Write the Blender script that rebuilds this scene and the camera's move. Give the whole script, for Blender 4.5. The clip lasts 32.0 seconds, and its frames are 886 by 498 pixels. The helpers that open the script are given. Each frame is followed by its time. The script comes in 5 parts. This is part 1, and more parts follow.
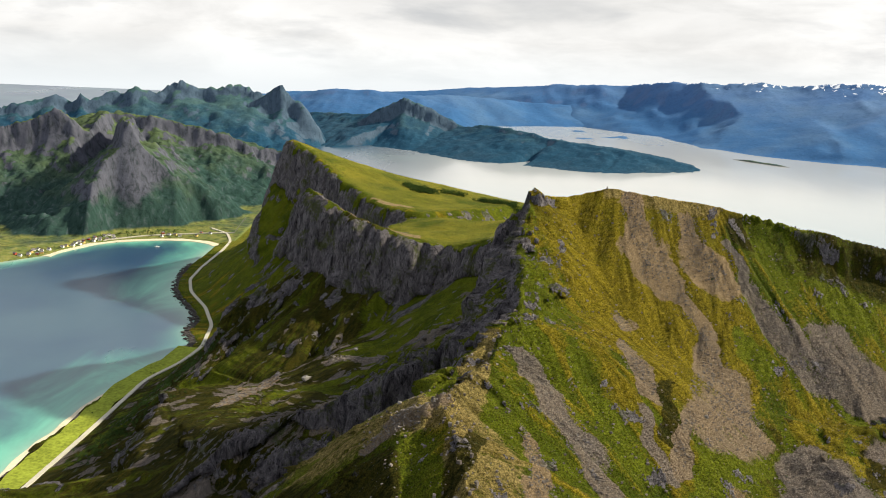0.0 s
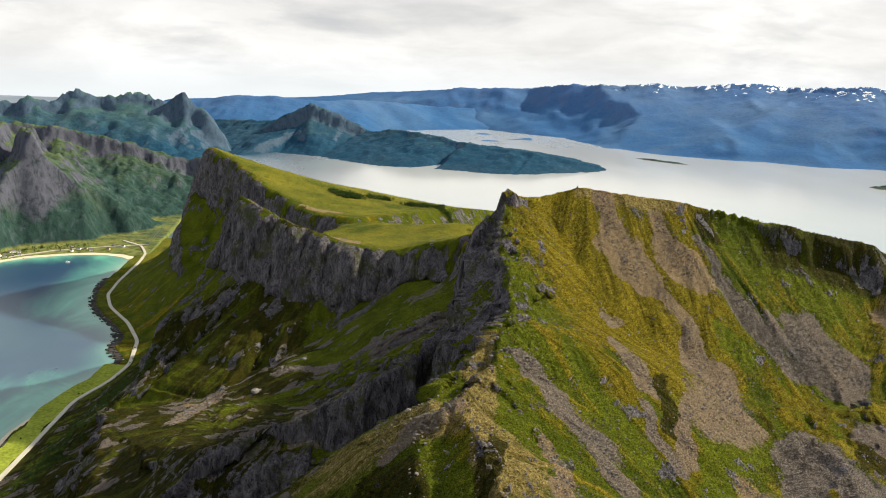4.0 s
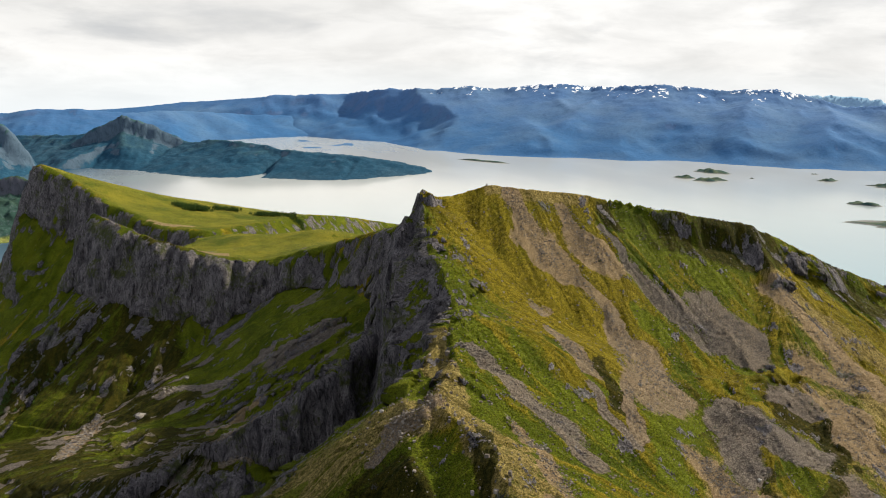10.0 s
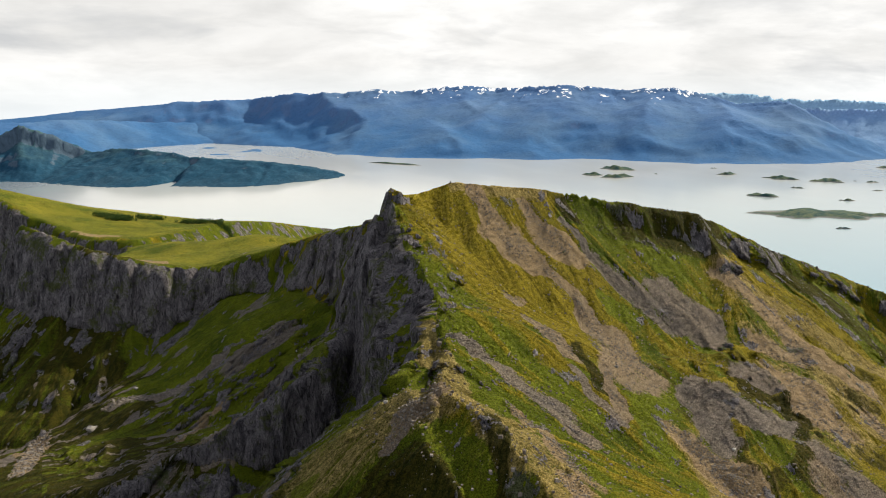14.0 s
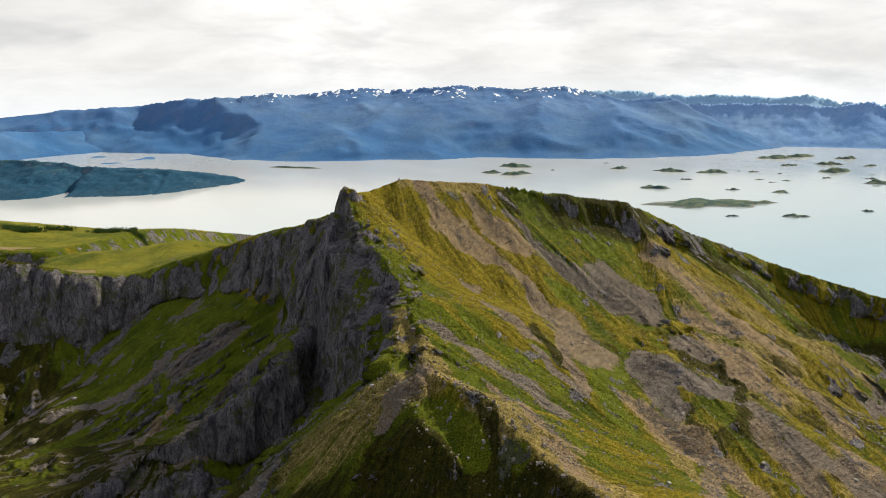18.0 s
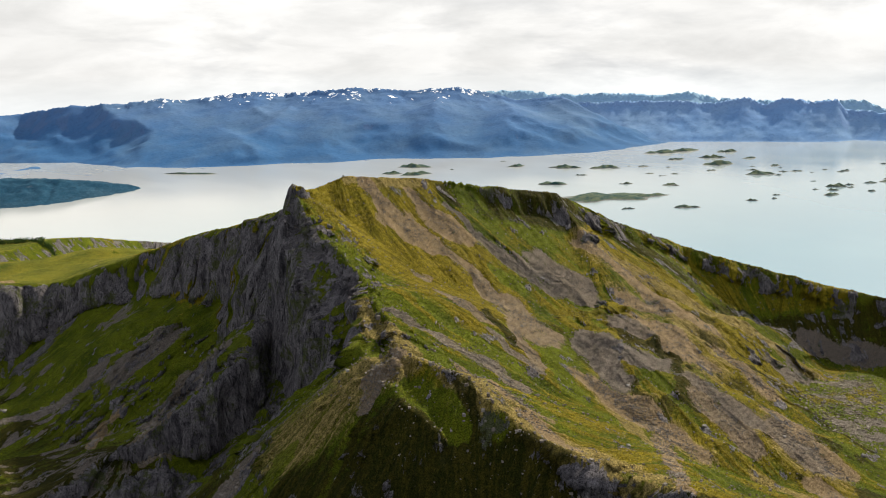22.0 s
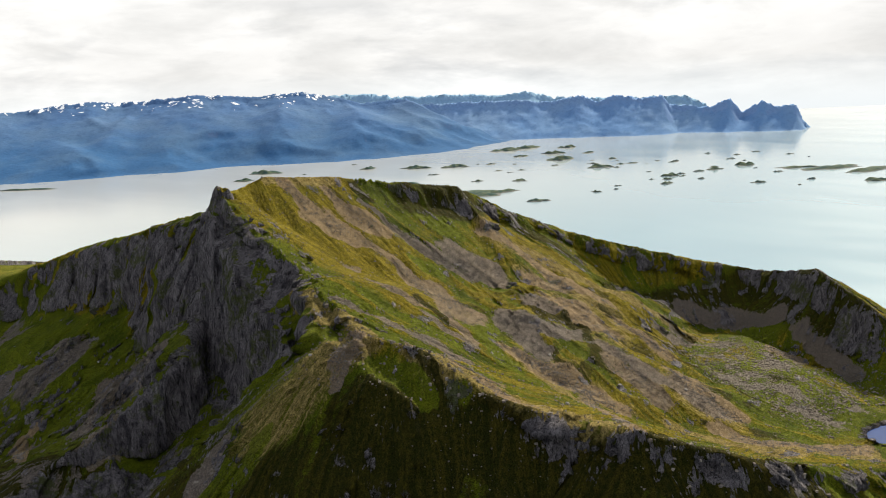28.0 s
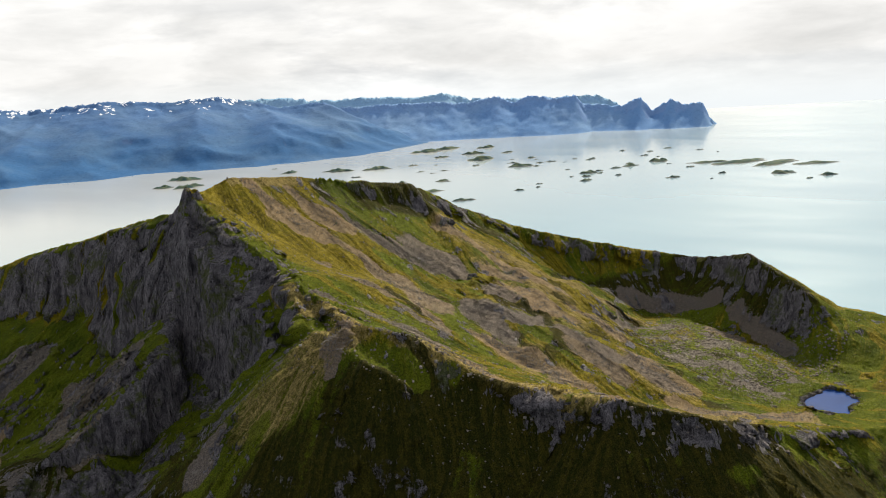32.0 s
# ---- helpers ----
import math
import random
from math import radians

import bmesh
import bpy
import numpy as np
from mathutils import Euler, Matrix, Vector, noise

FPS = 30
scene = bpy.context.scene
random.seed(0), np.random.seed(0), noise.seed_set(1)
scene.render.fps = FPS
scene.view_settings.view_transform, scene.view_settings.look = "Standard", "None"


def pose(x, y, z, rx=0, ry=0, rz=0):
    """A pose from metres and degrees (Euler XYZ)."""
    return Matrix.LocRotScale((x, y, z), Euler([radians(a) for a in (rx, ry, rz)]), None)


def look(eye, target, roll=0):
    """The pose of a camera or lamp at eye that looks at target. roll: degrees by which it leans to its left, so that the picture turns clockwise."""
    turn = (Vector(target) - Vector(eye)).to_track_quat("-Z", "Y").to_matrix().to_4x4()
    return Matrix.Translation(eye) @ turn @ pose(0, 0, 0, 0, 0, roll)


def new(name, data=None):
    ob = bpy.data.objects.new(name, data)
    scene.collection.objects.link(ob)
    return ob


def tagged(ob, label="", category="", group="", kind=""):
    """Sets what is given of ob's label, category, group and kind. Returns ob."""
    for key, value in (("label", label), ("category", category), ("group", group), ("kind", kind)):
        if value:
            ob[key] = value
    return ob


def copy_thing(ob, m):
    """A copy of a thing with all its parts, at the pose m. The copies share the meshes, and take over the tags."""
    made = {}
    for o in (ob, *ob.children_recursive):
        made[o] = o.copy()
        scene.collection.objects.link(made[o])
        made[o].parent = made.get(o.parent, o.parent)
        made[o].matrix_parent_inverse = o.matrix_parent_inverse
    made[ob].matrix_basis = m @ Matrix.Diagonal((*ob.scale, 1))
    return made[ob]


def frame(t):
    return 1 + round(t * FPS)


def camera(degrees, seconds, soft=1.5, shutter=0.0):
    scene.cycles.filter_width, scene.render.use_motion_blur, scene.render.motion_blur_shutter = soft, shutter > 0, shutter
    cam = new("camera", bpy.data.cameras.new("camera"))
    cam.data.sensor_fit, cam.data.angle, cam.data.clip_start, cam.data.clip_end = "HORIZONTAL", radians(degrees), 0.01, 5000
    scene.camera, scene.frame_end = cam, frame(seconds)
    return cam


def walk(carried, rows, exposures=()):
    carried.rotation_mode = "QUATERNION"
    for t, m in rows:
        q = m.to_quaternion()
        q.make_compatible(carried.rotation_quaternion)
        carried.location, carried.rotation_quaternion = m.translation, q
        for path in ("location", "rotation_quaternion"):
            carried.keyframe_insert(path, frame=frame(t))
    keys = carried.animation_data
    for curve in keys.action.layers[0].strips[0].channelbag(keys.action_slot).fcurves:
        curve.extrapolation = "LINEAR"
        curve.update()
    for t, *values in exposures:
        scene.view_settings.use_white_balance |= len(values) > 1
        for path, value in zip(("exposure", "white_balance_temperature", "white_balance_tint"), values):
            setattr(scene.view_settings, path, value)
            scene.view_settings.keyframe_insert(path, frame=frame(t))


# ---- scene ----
# A sea-side mountain ridge seen from the air. Lengths below are the land's own metres; SCALE lays the whole land,
# with its far ranges, inside the camera's reach of five kilometres.
SCALE = 0.45
cam = camera(51.95, 32.0, soft=1.0)

# seconds, eye x, y, z, heading (clockwise from +y), pitch, roll
PATH = [
    (0.0, 0.0, 0.0, 779.3, 0.00, -13.15, 2.36),
    (1.0, -20.5, 7.5, 777.2, 1.38, -13.04, 2.24),
    (2.0, -40.5, 12.5, 775.0, 2.91, -12.89, 2.14),
    (4.5, -92.7, 13.6, 772.6, 7.31, -12.58, 1.83),
    (6.0, -121.2, 17.6, 770.7, 10.22, -12.40, 1.54),
    (7.5, -149.9, 20.4, 769.6, 13.46, -12.26, 1.27),
    (9.0, -180.0, 22.7, 768.7, 16.45, -12.08, 1.07),
    (10.5, -210.4, 25.1, 767.6, 19.06, -11.97, 0.82),
    (11.5, -230.5, 25.5, 766.8, 20.28, -11.89, 0.66),
    (13.0, -260.4, 26.5, 765.9, 22.71, -11.82, 0.39),
    (14.5, -290.4, 24.4, 764.4, 25.28, -11.71, 0.04),
    (16.5, -335.5, 16.7, 765.8, 28.73, -11.71, -0.42),
    (18.0, -366.1, 12.6, 765.0, 31.22, -11.66, -0.72),
    (19.5, -396.7, 10.4, 764.1, 33.74, -11.63, -0.99),
    (21.0, -426.0, 11.9, 763.0, 36.34, -11.64, -1.21),
    (23.0, -467.6, 12.7, 762.4, 39.77, -11.65, -1.57),
    (25.0, -509.0, 17.2, 763.0, 43.21, -11.68, -1.87),
    (27.5, -560.7, 24.5, 763.7, 47.38, -11.72, -2.33),
    (29.0, -590.5, 31.3, 763.1, 49.60, -11.74, -2.67),
    (30.5, -620.4, 39.7, 763.3, 51.58, -11.77, -2.83),
    (32.0, -651.4, 46.2, 764.5, 53.59, -11.81, -3.06),]


def row_pose(x, y, z, heading, pitch, roll):
    a, b = radians(heading), radians(pitch)
    eye = Vector((x, y, z)) * SCALE
    return look(eye, eye + Vector((math.sin(a) * math.cos(b), math.cos(a) * math.cos(b), math.sin(b))) * 100, roll)


walk(cam, [(t, row_pose(*r)) for t, *r in PATH])
scene.view_settings.exposure = 0.62

# ---- light ----
SUN_HEADING, SUN_HEIGHT = 75.0, 33.0
sun = new("sun", bpy.data.lights.new("sun", "SUN"))
sun.data.energy, sun.data.angle, sun.data.color = 5.6, radians(2.0), (1.0, 0.89, 0.68)
sun_dir = Vector((math.sin(radians(SUN_HEADING)) * math.cos(radians(SUN_HEIGHT)), math.cos(radians(SUN_HEADING)) * math.cos(radians(SUN_HEIGHT)), math.sin(radians(SUN_HEIGHT))))
sun.matrix_world = look(sun_dir * 300, (0, 0, 0))


class Nodes:
    """A short hand for building node trees."""

    def __init__(self, tree):
        self.tree = tree
        tree.nodes.clear()

    def add(self, kind, ins=None, **props):
        node = self.tree.nodes.new(kind)
        for key, value in props.items():
            setattr(node, key, value)
        for key, value in (ins or {}).items():
            if isinstance(value, bpy.types.NodeSocket):
                self.tree.links.new(value, node.inputs[key])
            else:
                node.inputs[key].default_value = value
        return node

    def math(self, op, a, b=0.0, c=0.0, clamp=False):
        return self.add("ShaderNodeMath", {0: a, 1: b, 2: c}, operation=op, use_clamp=clamp).outputs[0]

    def mix(self, f, a, b, blend="MIX"):
        n = self.add("ShaderNodeMix", data_type="RGBA", blend_type=blend)
        for i, v in ((0, f), (6, a), (7, b)):
            if isinstance(v, bpy.types.NodeSocket):
                self.tree.links.new(v, n.inputs[i])
            else:
                n.inputs[i].default_value = v if i == 0 else (*v[:3], 1.0)
        return n.outputs[2]

    def noise(self, vec, scale, detail=5.0, rough=0.55, warp=0.0):
        return self.add("ShaderNodeTexNoise", {"Vector": vec, "Scale": scale, "Detail": detail, "Roughness": rough, "Distortion": warp}).outputs[0]

    def ramp(self, f, lo, hi, a=0.0, b=1.0):
        return self.add("ShaderNodeMapRange", {0: f, 1: lo, 2: hi, 3: a, 4: b}, clamp=True).outputs[0]

    def scaled(self, vec, sx, sy, sz):
        return self.add("ShaderNodeMapping", {"Vector": vec, "Scale": (sx, sy, sz)}).outputs[0]

    def attr(self, name):
        return self.add("ShaderNodeAttribute", attribute_name=name).outputs["Fac"]


world = bpy.data.worlds.new("sky")
scene.world = world
world.use_nodes = True
w = Nodes(world.node_tree)
direction = w.add("ShaderNodeTexCoord").outputs["Generated"]
sky = w.add("ShaderNodeTexSky", sky_type="NISHITA", sun_disc=False, sun_elevation=radians(SUN_HEIGHT), sun_rotation=radians(SUN_HEADING), altitude=700).outputs[0]
sky = w.mix(1.0, sky, (0.075, 0.075, 0.075), "MULTIPLY")
up = w.add("ShaderNodeSeparateXYZ", {0: direction}).outputs[2]
# the cloud sheet: flat bands that thin towards the zenith
flat = w.scaled(direction, 1.0, 1.0, 3.6)
broad = w.noise(flat, 2.2, 6.0, 0.55, 0.4)
fine = w.noise(flat, 7.0, 6.0, 0.6, 0.3)
base = w.scaled(direction, 1.0, 1.0, 4.5)
puff = w.noise(base, 5.0, 7.0, 0.55, 0.2)
grey = w.mix(w.ramp(broad, 0.38, 0.62), (0.62, 0.612, 0.595), (0.82, 0.81, 0.79))
grey = w.mix(w.ramp(fine, 0.30, 0.56, 0.6, 0.0), grey, (0.46, 0.46, 0.45))
# an overcast sky is brightest overhead
grey = w.mix(w.ramp(up, 0.30, 0.85), grey, (1.25, 1.24, 1.22))
# darker undersides in the bank that hangs over the far hills
bank = w.math("MULTIPLY", w.ramp(up, 0.10, 0.03), w.ramp(puff, 0.52, 0.70))
grey = w.mix(w.math("MULTIPLY", bank, 0.8), grey, (0.42, 0.43, 0.44))
low = w.mix(w.ramp(up, -0.005, -0.06), grey, (0.64, 0.67, 0.68))
# the sheet breaks open overhead into clear blue
cover_share = w.math("MULTIPLY", w.ramp(up, 1.05, 0.30), w.ramp(broad, 0.05, 0.3, 0.8, 1.0))
cloud = w.mix(cover_share, sky, low)
w.add("ShaderNodeOutputWorld", {0: w.add("ShaderNodeBackground", {0: cloud, 1: 0.92}).outputs[0]})

# ---- shape of the land ----
RNG = np.random.RandomState(7)
PERM = np.concatenate([RNG.permutation(512)] * 2)
GRAD = RNG.uniform(0, 2 * math.pi, 512)
GX, GY = np.cos(GRAD), np.sin(GRAD)
G3 = RNG.normal(size=(512, 3))
G3 /= np.linalg.norm(G3, axis=1)[:, None]


def perlin(x, y, seed=0):
    x, y = x + seed * 17.3, y - seed * 9.1
    xi, yi = np.floor(x).astype(int), np.floor(y).astype(int)
    xf, yf = x - xi, y - yi
    u, v = xf * xf * (3 - 2 * xf), yf * yf * (3 - 2 * yf)

    def corner(i, j):
        h = PERM[(PERM[(xi + i) & 511] + yi + j) & 511]
        return GX[h] * (xf - i) + GY[h] * (yf - j)

    a, b = corner(0, 0), corner(0, 1)
    return 1.5 * ((a + u * (corner(1, 0) - a)) * (1 - v) + (b + u * (corner(1, 1) - b)) * v)


def perlin3(x, y, z):
    xi, yi, zi = (np.floor(q).astype(int) for q in (x, y, z))
    xf, yf, zf = x - xi, y - yi, z - zi
    u, v, t = (q * q * (3 - 2 * q) for q in (xf, yf, zf))
    total = 0.0
    for i in (0, 1):
        for j in (0, 1):
            for k in (0, 1):
                g = G3[PERM[(PERM[(PERM[(xi + i) & 511] + yi + j) & 511] + zi + k) & 511]]
                wgt = (u if i else 1 - u) * (v if j else 1 - v) * (t if k else 1 - t)
                total = total + wgt * (g[:, 0] * (xf - i) + g[:, 1] * (yf - j) + g[:, 2] * (zf - k))
    return 1.5 * total


def fbm(x, y, size, octaves=4, seed=0, gain=0.5):
    total, amp = 0.0, 1.0
    for o in range(octaves):
        f = 2.03**o / size
        total = total + amp * perlin(x * f, y * f, seed + o * 3.7)
        amp *= gain
    return total


def ridged(x, y, size, octaves=4, seed=0, gain=0.5):
    total, amp = 0.0, 1.0
    for o in range(octaves):
        f = 2.03**o / size
        total = total + amp * (0.45 - np.abs(perlin(x * f, y * f, seed + o * 5.1)))
        amp *= gain
    return total


def smooth(a, lo, hi):
    q = np.clip((a - lo) / (hi - lo), 0, 1)
    return q * q * (3 - 2 * q)


def smax(a, b, k):
    h = np.clip(0.5 + 0.5 * (a - b) / k, 0, 1)
    return b + (a - b) * h + k * h * (1 - h)


def along(x, y, line):
    """For each place: the distance to the line, its side (1: to the left of its way), the way gone along it, and the values carried by its corners."""
    line = np.array(line, float)
    best = np.full(x.shape, 1e9)
    side, gone = np.zeros(x.shape), np.zeros(x.shape)
    vals, share = np.zeros((line.shape[1] - 2, *x.shape)), np.zeros(x.shape)
    start, past = 0.0, np.zeros(x.shape)
    for k, (a, b) in enumerate(zip(line[:-1], line[1:])):
        d = b[:2] - a[:2]
        n = math.hypot(*d)
        free = ((x - a[0]) * d[0] + (y - a[1]) * d[1]) / (n * n)
        q = np.clip(free, 0, 1)
        ex, ey = x - a[0] - q * d[0], y - a[1] - q * d[1]
        far = np.hypot(ex, ey)
        near = far < best
        best = np.where(near, far, best)
        side = np.where(near, np.sign(d[0] * ey - d[1] * ex), side)
        gone = np.where(near, start + q * n, gone)
        if len(vals):
            weight = (far + 4.0) ** -5
            share += weight
            for i in range(len(vals)):
                vals[i] += weight * (a[2 + i] + q * (b[2 + i] - a[2 + i]))
        over = (np.maximum(-free, 0) if k == 0 else 0.0) + (np.maximum(free - 1, 0) if k == len(line) - 2 else 0.0)
        past = np.where(near, over * n, past)
        start += n
    return best, side, gone, vals / np.maximum(share, 1e-30), past


def ridge(x, y, line, seed=0, flute=0.16, width=22.0, end=1.3, calm=False, deep=14.0):
    """A ridge. Corners: x, y, crest height, then cliff and slope on the left of its way, cliff and slope on the right."""
    d, side, s, (z, cl, sl, cr, sr), past = along(x, y, line)
    blend = smooth(side * d, -6, 6)
    cliff, slope = cr + (cl - cr) * blend, sr + (sl - sr) * blend
    reach = deep * np.tanh(d * flute / deep)
    groove = (ridged(s + 0.25 * d + 9 * perlin(s / 40, d / 40, seed + 6), d * 0.16, 70, 5, seed, 0.55) - 0.3) * reach
    if deep > 20:
        groove = groove * blend
    if calm:
        groove = groove * (1 - blend * smooth(d, 25, 80))
    ragged = (5 + 0.12 * width) * perlin(s / 24, d / 40, seed + 2) + 0.2 * width * perlin(s / 75, d / 90, seed + 4)
    steps = cliff * smooth(d + ragged, 2, width * 0.6 + cliff * 0.12)
    return z - steps - slope * d * (1 - np.minimum(d, 500) * 0.0004) + groove - end * past


# Ridges of the near mountain, from its rocky horn outwards.
ARETE = [
    (97, 1008, 612, 0, 0.50, 40, 0.66), (84, 930, 584, 0, 0.42, 8, 0.62), (76, 860, 550, 0, 0.34, 6, 0.5), (76, 818, 533, 0, 0.34, 6, 0.5),
    (48, 740, 513, 0, 0.46, 12, 0.7), (6, 655, 509, 0, 0.5, 2, 0.62), (20, 590, 500, 0, 0.56, 2, 0.6), (34, 500, 464, 0, 0.42, 4, 0.62),
    (48, 440, 455, 0, 0.34, 9, 0.9), (54, 380, 457, 0, 0.34, 6, 0.9), (110, 308, 433, 0, 0.3, 5, 0.9), (201, 288, 398, 0, 0.3, 8, 0.9),
    (359, 280, 338, 0, 0.15, 5, 0.9), (440, 245, 320, 0, 0.12, 4, 0.9), (620, 160, 300, 0, 0.1, 4, 0.9),
]
CREST = [
    (97, 1008, 612, 0, 0.9, 30, 0.68), (140, 1022, 607, 0, 0.8, 0, 0.68), (189, 1025, 618, 0, 0.7, 0, 0.66), (300, 1015, 606, 0, 0.7, 0, 0.66), (400, 1000, 588, 0, 0.7, 16, 0.62), (519, 971, 565, 0, 0.5, 20, 0.62),
    (640, 965, 510, 0, 0.6, 14, 0.55), (815, 963, 445, 0, 0.6, 14, 0.55), (900, 830, 404, 0, 0.6, 20, 0.58), (975, 650, 374, 0, 0.6, 22, 0.62), (925, 545, 400, 0, 0.6, 28, 0.8), (850, 425, 366, 0, 0.7, 30, 0.9), (825, 395, 330, 0, 0.6, 10, 0.6),
]
SADDLE = [
    (101, 1020, 582, 150, 0.80, 0, 0.35), (150, 1130, 568, 148, 0.72, 0, 0.35), (205, 1380, 510, 108, 0.43, 0, 0.3), (200, 1600, 458, 88, 0.45, 0, 0.25), (130, 1740, 405, 85, 0.52, 0, 0.16),
    (0, 1815, 362, 80, 0.55, 0, 0.03), (-80, 1830, 374, 92, 0.55, 0, 0.06), (-190, 1880, 404, 105, 0.6, 10, 0.4), (-290, 2000, 432, 110, 0.66, 30, 0.6), (-337, 2061, 447, 105, 0.8, 40, 0.75), (-400, 2110, 345, 60, 0.9, 60, 0.9), (-500, 2180, 150, 30, 0.8, 30, 0.8),
]
BEYOND = [
    (-60, 2330, 330, 60, 0.7, 0, 0.08), (-170, 2420, 330, 80, 0.75, 0, 0.10), (-300, 2600, 368, 110, 0.8, 0, 0.22), (-420, 2760, 430, 110, 0.85, 0, 0.3), (-487, 2833, 449, 110, 0.85, 0, 0.32), (-560, 2900, 420, 90, 0.85, 30, 0.5), (-690, 3050, 250, 40, 0.7, 30, 0.6),
]
PILLAR = [(97, 1006, 606, 160, 0.7, 150, 0.7), (78, 992, 592, 165, 0.7, 150, 0.7), (62, 968, 578, 165, 0.7, 150, 0.7), (52, 942, 554, 165, 0.7, 140, 0.7)]
SPUR = [(519, 965, 548, 0, 0.35, 0, 0.4), (512, 890, 506, 0, 0.3, 0, 0.36), (580, 862, 452, 0, 0.4, 0, 0.32), (629, 828, 418, 0, 0.42, 0, 0.28), (655, 780, 390, 0, 0.42, 0, 0.24), (712, 755, 354, 0, 0.4, 0, 0.22), (745, 710, 324, 0, 0.36, 0, 0.2), (748, 650, 300, 0, 0.3, 0, 0.18), (720, 580, 284, 0, 0.2, 0, 0.14)]
LEDGE = [(45, 985, 470, 60, 0.8, 0, 0.5), (-22, 932, 440, 78, 0.9, 0, 0.5), (-70, 944, 410, 66, 0.9, 0, 0.52), (-112, 956, 382, 30, 0.7, 0, 0.5), (-160, 985, 348, 3, 0.5, 0, 0.45), (-225, 975, 328, 22, 0.6, 0, 0.4), (-262, 950, 300, 8, 0.5, 0, 0.4), (-360, 930, 225, 0, 0.4, 0, 0.35)]
PROW = [(76, 1000, 592, 0, 0.5, 130, 0.6), (50, 930, 546, 0, 0.5, 130, 0.7), (38, 880, 524, 0, 0.5, 122, 0.7), (30, 840, 508, 0, 0.5, 105, 0.7), (24, 805, 500, 0, 0.5, 92, 0.7), (20, 782, 488, 0, 0.5, 70, 0.7)]
NOSE = [(-4, 650, 508, 2, 0.62, 8, 0.75), (-42, 664, 486, 2, 0.62, 16, 0.8), (-76, 677, 461, 4, 0.64, 26, 0.8), (-115, 705, 412, 10, 0.7, 30, 0.75), (-165, 750, 340, 16, 0.7, 40, 0.7), (-230, 790, 265, 16, 0.7, 40, 0.7)]
DOME = [(70, 800, 524, 0, 0.6, 95, 0.9), (40, 762, 514, 0, 0.6, 66, 0.9), (6, 727, 506, 0, 0.6, 30, 0.85), (-8, 690, 498, 0, 0.6, 0, 0.66), (-25, 640, 490, 0, 0.6, 0, 0.64), (-34, 600, 482, 0, 0.6, 0, 0.66), (-26, 565, 466, 0, 0.6, 0, 0.75)]
BUTTRESS = [(20, 520, 456, 4, 0.8, 4, 0.8), (-60, 470, 396, 6, 0.8, 6, 0.8), (-150, 420, 310, 4, 0.7, 4, 0.7)]
SHOULDER = [(830, 395, 322, 0, 0.3, 0, 0.2), (915, 372, 321, 0, 0.3, 0, 0.2), (930, 300, 313, 0, 0.4, 0, 0.2), (940, 150, 300, 0, 0.4, 0, 0.2)]
SHORE = [(-720, 1000), (-750, 1300), (-750, 1564), (-734, 1623), (-724, 1767), (-683, 1922), (-652, 2028), (-617, 2114), (-610, 2180), (-654, 2264), (-651, 2343), (-684, 2436), (-747, 2544), (-800, 2657), (-825, 2783), (-838, 2959), (-831, 3134), (-825, 3239)]

ROAD = [(-700, 1300), (-690, 1424), (-679, 1537), (-668, 1674), (-652, 1901), (-606, 2025), (-587, 2131), (-606, 2305), (-665, 2461), (-748, 2612), (-787, 2740), (-793, 2891), (-784, 3153), (-791, 3295), (-830, 3406), (-909, 3478)]

# crags that break through the turf: from, half width, to, half width
CRAGS = [
    (74, 976, 6, 100, 886, 8), (91, 865, 4, 84, 810, 7), (78, 847, 4, 78, 790, 5), (124, 935, 4, 114, 897, 8), (40, 456, 11, 29, 449, 14), (62, 382, 8, 46, 364, 11), (-78, 567, 5, -83, 532, 10), (357, 377, 10, 518, 316, 11),
]

# the rim between the shaded walls and the plateau behind them
PLATEAU_EDGE = [(97, 1008), (205, 1380), (200, 1600), (130, 1740), (0, 1815), (-80, 1830), (-120, 1850), (-130, 2100), (-60, 2330), (-170, 2420), (-300, 2600), (-487, 2833), (-560, 2950), (-700, 3060)]


def road_x(y):
    c = np.array(ROAD[:13], float)
    return np.interp(y, c[:, 1], c[:, 0])


def shore_x(y):
    c = np.array(SHORE, float)
    return np.interp(y, c[:, 1], c[:, 0])


def tongue(x, y, x0, y0, r0, x1, y1, r1):
    """A soft-edged tongue from one place to another: 1 inside, 0 outside."""
    dx, dy = x1 - x0, y1 - y0
    q = np.clip(((x - x0) * dx + (y - y0) * dy) / (dx * dx + dy * dy), 0, 1)
    d = np.hypot(x - x0 - q * dx, y - y0 - q * dy)
    r = r0 + q * (r1 - r0)
    return smooth(r * 1.35 - d, 0, r * 0.7)


